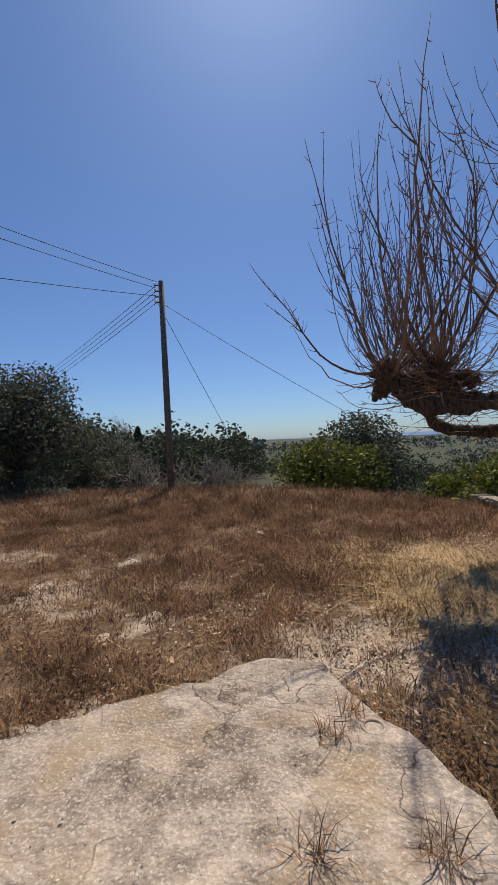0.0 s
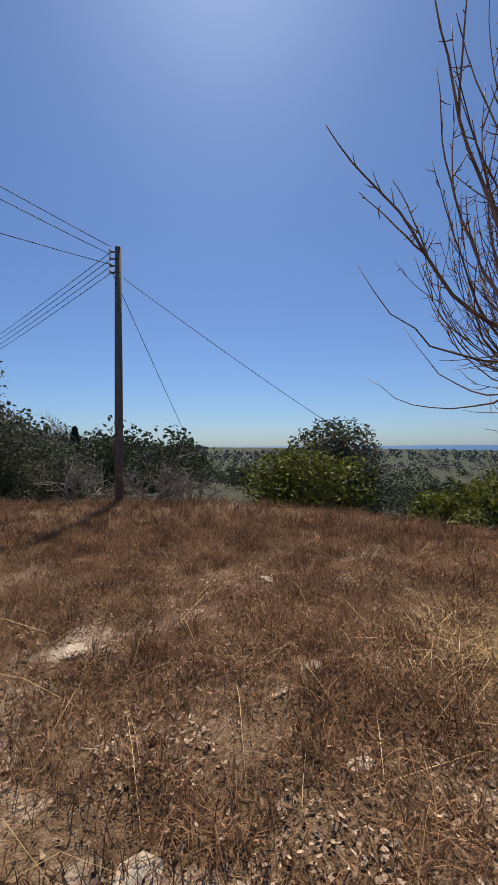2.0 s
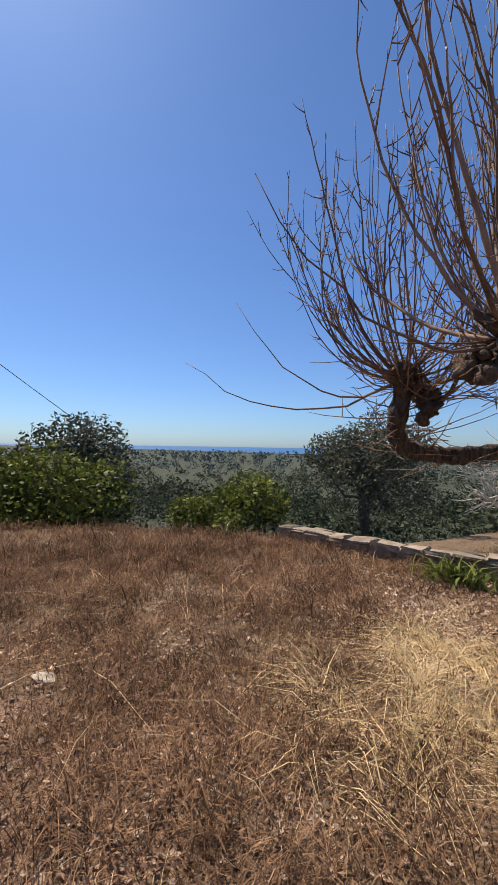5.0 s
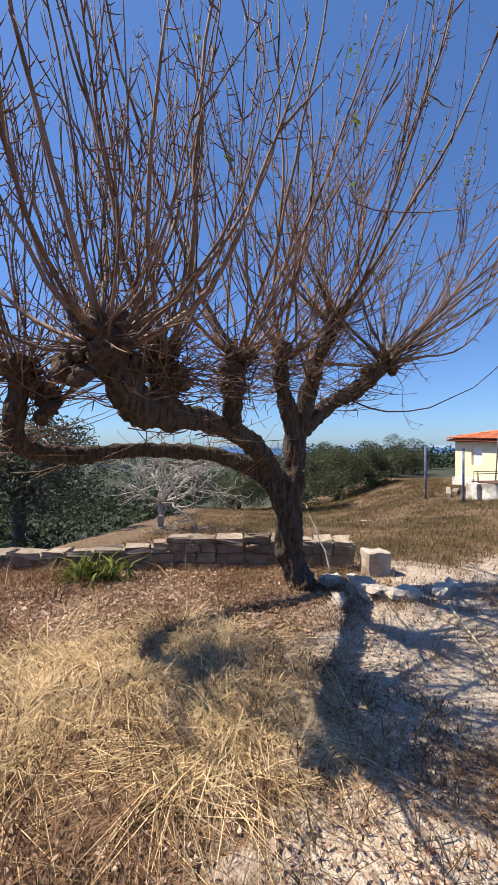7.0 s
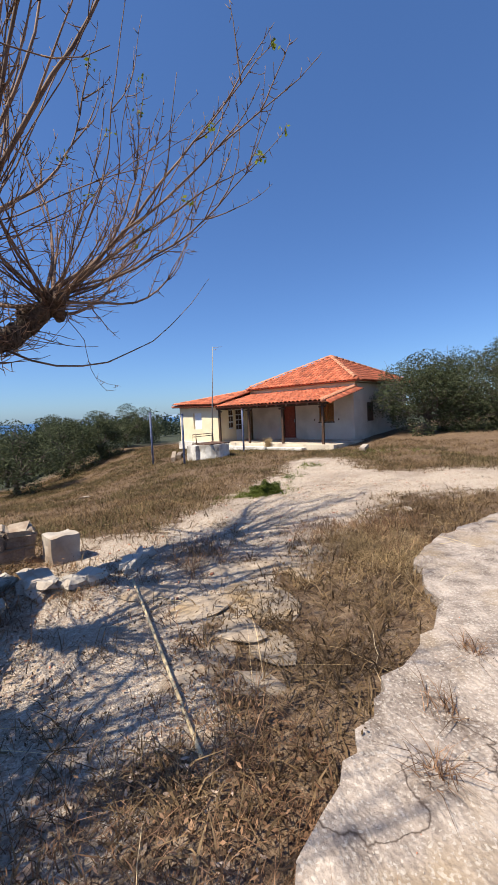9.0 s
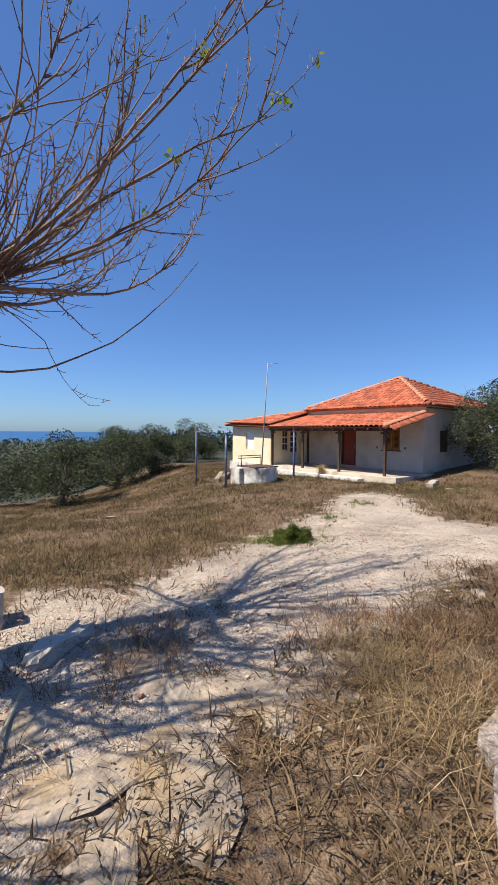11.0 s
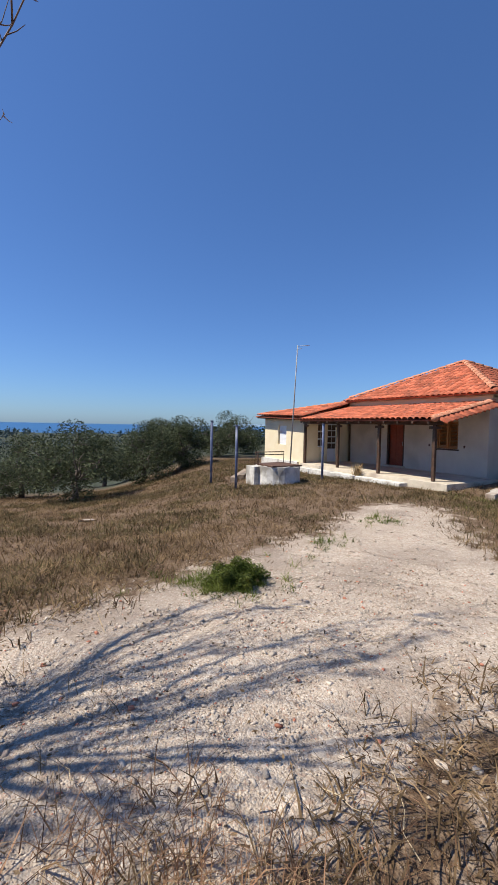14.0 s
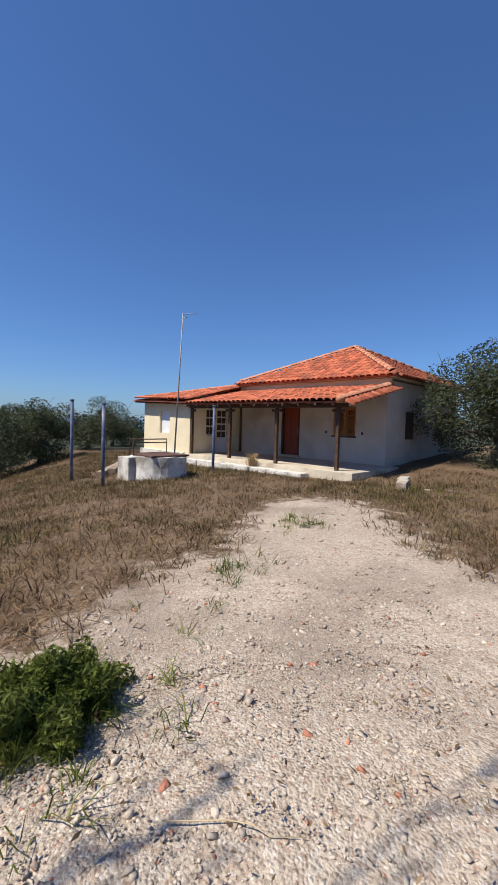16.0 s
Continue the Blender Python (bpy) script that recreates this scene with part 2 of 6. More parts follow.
TILE = mat("clay_tile", (0.38, 0.09, 0.042), (0.53, 0.165, 0.085), 6, 0.85, 0.35, fine=40, third=(0.25, 0.085, 0.05), island=0.34)
RIDGE = mat("mortared_ridge_tile", (0.46, 0.17, 0.09), (0.58, 0.29, 0.18), 8, 0.85, 0.3, fine=50, island=0.15)
DARKWOOD = mat("dark_stained_wood", (0.05, 0.028, 0.018), (0.11, 0.065, 0.042), 12, 0.6, 0.3, fine=80)
DOORWOOD = mat("red_brown_door_wood", (0.20, 0.035, 0.016), (0.30, 0.06, 0.026), 10, 0.45, 0.2, fine=90)
SHUTTER = mat("orange_brown_wood", (0.30, 0.13, 0.045), (0.42, 0.20, 0.07), 10, 0.5, 0.2, fine=90)
METAL = mat("galvanised_pipe", (0.26, 0.265, 0.27), (0.38, 0.385, 0.39), 9, 0.65, 0.1, metal=0.3, fine=70, third=(0.28, 0.22, 0.17))
BLUEMETAL = mat("blue_painted_pipe", (0.07, 0.085, 0.15), (0.12, 0.145, 0.23), 7, 0.5, 0.1, fine=60, third=(0.30, 0.31, 0.36))
RUST = mat("rusty_iron", (0.09, 0.05, 0.035), (0.17, 0.10, 0.07), 20, 0.8, 0.3, metal=0.3)
WIRE = mat("dark_cable", (0.05, 0.05, 0.055), (0.08, 0.08, 0.085), 9, 0.6, 0)
POLEWOOD = mat("creosoted_pole_wood", (0.10, 0.085, 0.07), (0.19, 0.165, 0.14), 9, 0.9, 0.4, fine=70)
CANE = mat("dry_cane", (0.50, 0.38, 0.22), (0.64, 0.52, 0.33), 6, 0.6, 0.1, fine=60)
WHITEPAINT = mat("white_paint", (0.78, 0.79, 0.80), (0.84, 0.85, 0.86), 4, 0.5, 0.05)
PORCHTILE = mat("worn_porch_floor", (0.50, 0.43, 0.33), (0.62, 0.55, 0.43), 4, 0.7, 0.2, fine=50, third=(0.38, 0.31, 0.24))
BRICKRED = mat("broken_brick", (0.40, 0.15, 0.09), (0.55, 0.25, 0.16), 15, 0.9, 0.6, fine=80, island=0.2)
WATER = mat("sea_water", (0.012, 0.075, 0.20), (0.02, 0.095, 0.23), 0.02, 0.35, 0, fine=0.3)
# aerial haze put into the base colour of far coast and woods
FARLAND = mat("haze_tinted_far_coast", (0.17, 0.26, 0.36), (0.24, 0.33, 0.42), 0.01, 1.0, 0, fine=0.05)
HAZEWOOD = leafy("haze_tinted_far_woodland", (0.06, 0.085, 0.082), (0.095, 0.125, 0.118), 0.9, 0.1, 0.25)
FARWOOD = leafy("far_woodland", (0.036, 0.05, 0.03), (0.085, 0.10, 0.06), 0.9, 0.15, 0.5)


# ---- mesh building ----
def mesh_of(name, verts, faces, material, smooth=False):
    me = bpy.data.meshes.new(name)
    me.from_pydata([tuple(v) for v in verts], [], [tuple(f) for f in faces])
    me.materials.append(material)
    if smooth:
        me.polygons.foreach_set("use_smooth", np.ones(len(me.polygons), bool))
    me.update()
    return me


def quick_mesh(name, verts, tris, material, smooth=False):
    """Triangles straight from arrays."""
    me = bpy.data.meshes.new(name)
    v, f = np.asarray(verts, np.float32), np.asarray(tris, np.int32)
    me.vertices.add(len(v))
    me.vertices.foreach_set("co", v.ravel())
    me.loops.add(f.size)
    me.loops.foreach_set("vertex_index", f.ravel())
    me.polygons.add(len(f))
    me.polygons.foreach_set("loop_start", np.arange(0, f.size, 3, dtype=np.int32))
    if smooth:
        me.polygons.foreach_set("use_smooth", np.ones(len(f), bool))
    me.materials.append(material)
    me.update(calc_edges=True)
    return me


def part(name, bm, material, parent=None, label="", smooth=False):
    """Links a bmesh as one mesh object under a thing."""
    me = bpy.data.meshes.new(name)
    bm.to_mesh(me)
    bm.free()
    me.materials.append(material)
    if smooth:
        me.polygons.foreach_set("use_smooth", np.ones(len(me.polygons), bool))
    ob = new(name, me)
    if parent:
        ob.parent = parent
    if label:
        tagged(ob, label)
    return ob


def child(name, me, parent, label=""):
    ob = new(name, me)
    ob.parent = parent
    if label:
        tagged(ob, label)
    return ob


def empty(name, m, label, category, group="", kind=""):
    ob = new(name)
    ob.empty_display_size = 0.2
    ob.matrix_basis = m
    return tagged(ob, label, category, group, kind)


def box(bm, x0, x1, y0, y1, z0, z1, bevel=0.0, m=None):
    made = bmesh.ops.create_cube(bm, size=1)["verts"]
    for v in made:
        v.co = Vector(((x0 + x1) / 2 + v.co.x * (x1 - x0), (y0 + y1) / 2 + v.co.y * (y1 - y0), (z0 + z1) / 2 + v.co.z * (z1 - z0)))
        if m:
            v.co = m @ v.co
    if bevel:
        edges = list({e for v in made for e in v.link_edges})
        bmesh.ops.bevel(bm, geom=edges, offset=bevel, segments=2, affect='EDGES', profile=0.6)
    return bm


def boxes(*specs, bevel=0.0):
    bm = bmesh.new()
    for s in specs:
        box(bm, *s, bevel=bevel)
    return bm


def tubes(paths, sides=6):
    """Vertices and triangles of tapered tubes; each path is (points n x 3, radii n)."""
    vs, fs, base = [], [], 0
    ang = np.linspace(0, 2 * np.pi, sides, endpoint=False)
    for pts, rad in paths:
        pts, rad = np.asarray(pts, float), np.asarray(rad, float)
        d = np.gradient(pts, axis=0)
        d /= np.linalg.norm(d, axis=1, keepdims=True) + 1e-9
        ref = np.where(np.abs(d[:, 2:3]) > 0.9, [[1.0, 0, 0]], [[0, 0, 1.0]])
        a = np.cross(d, ref)
        a /= np.linalg.norm(a, axis=1, keepdims=True) + 1e-9
        b = np.cross(d, a)
        ring = pts[:, None] + rad[:, None, None] * (np.cos(ang)[None, :, None] * a[:, None] + np.sin(ang)[None, :, None] * b[:, None])
        vs.append(ring.reshape(-1, 3))
        n = len(pts)
        i = np.arange(n - 1)[:, None] * sides
        j = np.arange(sides)[None]
        k = (j + 1) % sides
        q = np.stack([i + j, i + k, i + sides + k, i + sides + j], -1).reshape(-1, 4) + base
        fs.append(q[:, [0, 1, 2]])
        fs.append(q[:, [0, 2, 3]])
        cap = np.arange(1, sides - 1)
        e = (n - 1) * sides + base
        fs.append(np.stack([np.full(sides - 2, e), e + cap, e + cap + 1], -1))
        fs.append(np.stack([np.full(sides - 2, base), base + cap + 1, base + cap], -1))
        base += n * sides
    return np.concatenate(vs), np.concatenate(fs)


def bend(a, c, sag, n=8, wob=0.0, rs=None):
    """A curved line from a to c, raised in the middle by sag, with a wobble."""
    a, c = np.asarray(a, float), np.asarray(c, float)
    t = np.linspace(0, 1, n)[:, None]
    p = a + (c - a) * t + np.asarray(sag, float) * (4 * t * (1 - t))
    if wob:
        w = rs.normal(0, wob, (n, 3))
        w[0] = w[-1] = 0
        p += w
    return p


def leaf_mesh(centres, length, width, rs, droop=0.0):
    """A pointed leaf (two triangles) at each centre, turned at random."""
    n = len(centres)
    d = rs.normal(0, 1, (n, 3))
    d[:, 2] = d[:, 2] * 0.7 - droop
    d /= np.linalg.norm(d, axis=1, keepdims=True)
    s = np.cross(d, rs.normal(0, 1, (n, 3)))
    s /= np.linalg.norm(s, axis=1, keepdims=True) + 1e-9
    ln = length * rs.uniform(0.6, 1.3, (n, 1))
    w = width * rs.uniform(0.6, 1.3, (n, 1))
    v = np.stack([centres - d * ln / 2, centres + s * w / 2, centres + d * ln / 2, centres - s * w / 2], 1).reshape(-1, 3)
    i = np.arange(n)[:, None] * 4
    return v, np.concatenate([i + [[0, 1, 2]], i + [[0, 2, 3]]])


def oval_leaves(centres, size, rs):
    """A curled oval leaf (four triangles) lying at each centre."""
    n = len(centres)
    a = rs.uniform(0, 2 * np.pi, n)
    tilt = rs.normal(0, 0.2, (n, 2))
    d = np.stack([np.cos(a), np.sin(a), tilt[:, 0]], 1)
    s = np.stack([-np.sin(a), np.cos(a), tilt[:, 1]], 1)
    ln = (size * rs.uniform(0.55, 1.3, n))[:, None]
    w = ln * rs.uniform(0.3, 0.6, (n, 1))
    curl = np.array([[0, 0, 1.0]]) * ln * rs.uniform(-0.1, 0.35, (n, 1))
    c = centres
    v = np.stack([c - d * ln / 2 + curl, c - d * ln * 0.15 + s * w / 2, c + d * ln * 0.25 + s * w * 0.4, c + d * ln / 2 + curl, c + d * ln * 0.25 - s * w * 0.4, c - d * ln * 0.15 - s * w / 2], 1).reshape(-1, 3)
    i = np.arange(n)[:, None] * 6
    return v, np.concatenate([i + [[0, 1, 5]], i + [[1, 2, 4]], i + [[1, 4, 5]], i + [[2, 3, 4]]])


def blade_mesh(roots, height, width, lean, rs, heading=None):
    """A bent grass blade of three triangles at each root."""
    n = len(roots)
    a = rs.uniform(0, 2 * np.pi, n) if heading is None else heading + rs.normal(0, 0.55, n)
    d = np.stack([np.cos(a), np.sin(a), np.zeros(n)], 1)
    s = np.stack([-np.sin(a), np.cos(a), np.zeros(n)], 1)
    b = rs.uniform(0, 2 * np.pi, n)
    s = np.stack([np.cos(b), np.sin(b), np.zeros(n)], 1)
    h = (height * rs.uniform(0.45, 1.25, n))[:, None]
    w = (width * rs.uniform(0.6, 1.3, n))[:, None]
    k = (lean * rs.uniform(0.2, 1.6, n))[:, None]
    up = np.array([[0, 0, 1.0]])
    mid = roots + d * h * k * 0.35 + up * h * 0.55 / np.sqrt(1 + k * k * 0.4)
    tip = roots + d * h * k + up * h / (1 + 0.6 * k * k)
    v = np.stack([roots - s * w / 2, roots + s * w / 2, mid + s * w * 0.35, mid - s * w * 0.35, tip], 1).reshape(-1, 3)
    i = np.arange(n)[:, None] * 5
    return v, np.concatenate([i + [[0, 1, 2]], i + [[0, 2, 3]], i + [[3, 2, 4]]])


def stuff(name, v, f, material, label, category):
    return tagged(new(name, quick_mesh(name, v, f, material)), label, category, kind="stuff")


# ---- ground ----
EDGE_X, EDGE_Y = [-60, -20, -8, -3, 2.5, 5.7, 7.0, 8.2, 9.0], [26, 22, 19, 17.2, 16.8, 14.0, 12.0, 10.6, 10.0]


def sstep(a, c, v):
    t = np.clip((v - a) / (c - a), 0, 1)
    return t * t * (3 - 2 * t)


def ripple(x, y):
    return (np.sin(x * 1.7 + 0.6 * np.sin(y * 1.1)) * np.cos(y * 1.3 + 0.5 * np.sin(x * 0.9)) * 0.025
            + np.sin(x * 4.3 + y * 2.1) * np.cos(y * 5.1 - x * 1.7) * 0.012)


def land(x, y):
    """Height of the ground."""
    x, y = np.asarray(x, float), np.asarray(y, float)
    r = np.hypot(x, y)
    phi = np.degrees(np.arctan2(x, y))
    near = ripple(x, y) * (1 - sstep(30, 50, r))
    s = sstep(-5, 3, y)
    h = near - np.maximum(x - 8.3, 0) * (0.022 + 0.085 * s) - 0.22 * sstep(7.8, 8.6, x) * sstep(3.9, 4.5, y)
    h = h + 0.07 * np.maximum(-9 - y, 0) * (1 - sstep(16, 24, x)) * (1 - sstep(20, 80, r - 10))
    d = y - np.interp(x, EDGE_X, EDGE_Y)
    over = np.maximum(d, 0) * (x < 9) + np.maximum(y - 10, 0) * (x >= 9)
    h = h - 1.1 * sstep(0.0, 3.5, over) - 0.06 * np.maximum(over - 2, 0)
    low = sstep(-22, 8, phi) * (1 - sstep(135, 165, phi))
    floor = -9.0 * low - 1.2 * (1 - low)
    h = np.maximum(h, floor)
    far = sstep(60, 160, r)
    h = h * (1 - far) + (floor + 4 * (1 - low) * sstep(60, 300, r)) * far
    coast = np.interp(phi, [-180, -12, 0, 20, 50, 90, 120, 150, 180], [9e3, 9e3, 3e3, 1300, 640, 420, 400, 9e3, 9e3])
    return h - 14 * sstep(0, 120, r - coast)


def blob(x, y, cx, cy, rx, ry):
    return np.clip(1.3 - np.hypot((x - cx) / rx, (y - cy) / ry), 0, 1)


def zone_gravel(x, y):
    """Pale rubble: the track to the house, its branch and the patch under the tree."""
    def seg(ax, ay, bx, by, wa, wb):
        t = np.clip(((x - ax) * (bx - ax) + (y - ay) * (by - ay)) / ((bx - ax) ** 2 + (by - ay) ** 2), 0, 1)
        return (wa + (wb - wa) * t - np.hypot(x - ax - t * (bx - ax), y - ay - t * (by - ay))) / 0.9
    g = np.maximum.reduce([seg(5.2, 4.2, 7.8, 0.8, 1.15, 1.4), seg(7.6, 0.6, 9.6, -2.6, 1.6, 1.8), seg(9.6, -2.6, 12.6, -5.2, 1.5, 1.0),
                           seg(8.2, -2.2, 5.0, -7.5, 1.5, 1.3), seg(5.6, 4.9, 7.7, 3.2, 0.7, 0.7), seg(4.5, 4.9, 5.7, 4.3, 0.6, 1.0), seg(3.0, 5.0, 4.6, 5.2, 0.5, 0.6)])
    for cx, cy, rx, ry in ((0.1, 6.7, 0.8, 1.1), (0.7, 8.0, 0.55, 0.5), (1.4, 5.8, 0.35, 0.35), (3.7, 5.5, 0.9, 0.5), (-1.6, 8.6, 0.9, 0.7), (-0.6, 5.0, 0.6, 0.35)):
        g = np.maximum(g, 0.42 - 0.8 * np.hypot((x - cx) / rx, (y - cy) / ry))
    g = g - 1.1 * blob(x, y, 4.8, 2.7, 1.0, 1.0)
    return np.clip(0.5 + g * 0.5, 0, 1)


def axis_lines(lo, hi, step, far):
    a = list(np.arange(lo, hi + step / 2, step))
    out, w, v = [], step, hi
    while v < far:
        w *= 1.16
        v += w
        out.append(v)
    inn, w, v = [], step, lo
    while v > -far:
        w *= 1.16
        v -= w
        inn.append(v)
    return np.array(inn[::-1] + a + out)


def build_ground():
    gx, gy = axis_lines(-5, 16, 0.13, 4900), axis_lines(-7, 14, 0.13, 4900)
    X, Y = np.meshgrid(gx, gy)
    rs = np.random.RandomState(5)
    Z = land(X, Y) + rs.normal(0, 0.006, X.shape) * (np.hypot(X - 4, Y - 4) < 16)
    nx, ny = len(gx), len(gy)
    i = (np.arange(ny - 1)[:, None] * nx + np.arange(nx - 1)[None]).ravel()
    tris = np.concatenate([np.stack([i, i + 1, i + nx + 1], 1), np.stack([i, i + nx + 1, i + nx], 1)])
    me = quick_mesh("ground", np.stack([X, Y, Z], -1).reshape(-1, 3), tris, GROUND, True)
    x, y = X.ravel(), Y.ravel()
    d = y - np.interp(x, EDGE_X, EDGE_Y)
    plain = np.where(x < 9, sstep(0.5, 3, d), sstep(10, 13, y) + sstep(26, 40, x)) + sstep(40, 60, np.hypot(x, y))
    lit = np.maximum.reduce([blob(x, y, 6.2, 7.2, 1.9, 2.6), blob(x, y, 2.5, 8.5, 2.2, 2.5) * 0.6])
    for nm, val in (("gravel", zone_gravel(x, y)), ("litter", lit), ("plain", np.clip(plain, 0, 1))):
        at = me.attributes.new(nm, 'FLOAT', 'POINT')
        at.data.foreach_set("value", val.astype(np.float32))
    return tagged(new("ground", me), "dry stony ground with pale rubble track and brown soil", "ground", kind="structure")


build_ground()
sea_me = mesh_of("water", [(-4900, -4900, -12), (4900, -4900, -12), (4900, 4900, -12), (-4900, 4900, -12)], [(0, 1, 2, 3)], WATER)
tagged(new("water", sea_me), "calm deep blue sea reaching the horizon", "sea", kind="structure")


# ---- house ----
HOUSE = pose(16.1, -11.3, 0, 0, 0, 13)


def wall_mesh(x0, x1, z0, z1, holes, y0, y1):
    """A wall along x with rectangular openings (x0, x1, z0, z1) through its thickness."""
    xs = sorted({x0, x1, *(h[0] for h in holes), *(h[1] for h in holes)})
    zs = sorted({z0, z1, *(h[2] for h in holes), *(h[3] for h in holes)})

    def solid(i, j):
        if not (0 <= i < len(xs) - 1 and 0 <= j < len(zs) - 1):
            return False
        cx, cz = (xs[i] + xs[i + 1]) / 2, (zs[j] + zs[j + 1]) / 2
        return not any(h[0] < cx < h[1] and h[2] < cz < h[3] for h in holes)
    bm = bmesh.new()

    def quad(*p):
        bm.faces.new([bm.verts.new(q) for q in p])
    for i in range(len(xs) - 1):
        for j in range(len(zs) - 1):
            if not solid(i, j):
                continue
            a, b, c, d = xs[i], xs[i + 1], zs[j], zs[j + 1]
            quad((b, y1, c), (a, y1, c), (a, y1, d), (b, y1, d))
            quad((a, y0, c), (b, y0, c), (b, y0, d), (a, y0, d))
            if not solid(i - 1, j):
                quad((a, y1, c), (a, y0, c), (a, y0, d), (a, y1, d))
            if not solid(i + 1, j):
                quad((b, y0, c), (b, y1, c), (b, y1, d), (b, y0, d))
            if not solid(i, j - 1):
                quad((a, y0, c), (a, y1, c), (b, y1, c), (b, y0, c))
            if not solid(i, j + 1):
                quad((a, y1, d), (a, y0, d), (b, y0, d), (b, y1, d))
    bmesh.ops.remove_doubles(bm, verts=bm.verts, dist=0.0005)
    return bm


def turned(bm, m):
    bmesh.ops.transform(bm, matrix=m, verts=bm.verts)
    return bm


def tile_mesh(length, width, name="tile"):
    """One barrel roof tile, lying along +y (downhill), arched over x."""
    v, f, n = [], [], 5
    for k, (y, r) in enumerate(((0.0, width * 0.47), (length, width * 0.56))):
        for t in (1.0, 0.82):
            for i in range(n + 1):
                a = math.pi * i / n
                v.append((-r * t * math.cos(a), y, r * t * 0.62 * math.sin(a) + (0.0 if k == 0 else 0.012)))
    m = n + 1
    for i in range(n):
        f.append((i, i + 1, 2 * m + i + 1, 2 * m + i))
        f.append((2 * m + i, 2 * m + i + 1, 3 * m + i + 1, 3 * m + i))
    return mesh_of(name, v, f, TILE, True)


def tile_grid(origin, along, down, cols, rows, pitch, gauge, inside=None, jitter=0.006, rs=None):
    """Poses of tiles on a roof plane: origin at its upper corner, along the eave and down the slope (unit vectors)."""
    al, dn = Vector(along).normalized(), Vector(down).normalized()
    up = al.cross(dn)
    if up.z < 0:
        up = -up
    out = []
    for c in range(cols):
        for r in range(rows):
            p = Vector(origin) + al * (pitch * (c + 0.5)) + dn * (gauge * r)
            if inside and not inside(p + dn * gauge * 0.5):
                continue
            x = dn.cross(up)
            m = Matrix((x, dn, up)).transposed().to_4x4()
            m.translation = p + up * (0.012 + rs.uniform(0, jitter)) + al * rs.normal(0, jitter)
            out.append(m @ Matrix.Rotation(rs.normal(0, 0.012), 4, 'Z'))
    return out


def joined(me, poses, name):
    """Many copies of a mesh in one mesh."""
    co = np.empty(len(me.vertices) * 3)
    me.vertices.foreach_get("co", co)
    co = np.c_[co.reshape(-1, 3), np.ones(len(me.vertices))]
    fs = [tuple(p.vertices) for p in me.polygons]
    v, f = [], []
    for k, m in enumerate(poses):
        v.append((co @ np.array(m).T)[:, :3])
        f += [tuple(i + k * len(co) for i in p) for p in fs]
    out = bpy.data.meshes.new(name)
    out.from_pydata(np.concatenate(v).tolist(), [], f)
    out.materials.append(me.materials[0])
    out.polygons.foreach_set("use_smooth", np.ones(len(out.polygons), bool))
    return out


def slab_mesh(name, pts, thick, material, parent, label=""):
    """A roof plane with thickness, from its corners."""
    bm = bmesh.new()
    top = [bm.verts.new(p) for p in pts]
    low = [bm.verts.new((p[0], p[1], p[2] - thick)) for p in pts]
    bm.faces.new(top)
    bm.faces.new(low[::-1])
    for i in range(len(pts)):
        j = (i + 1) % len(pts)
        bm.faces.new((top[i], low[i], low[j], top[j]))
    bmesh.ops.recalc_face_normals(bm, faces=bm.faces)
    return part(name, bm, material, parent, label)


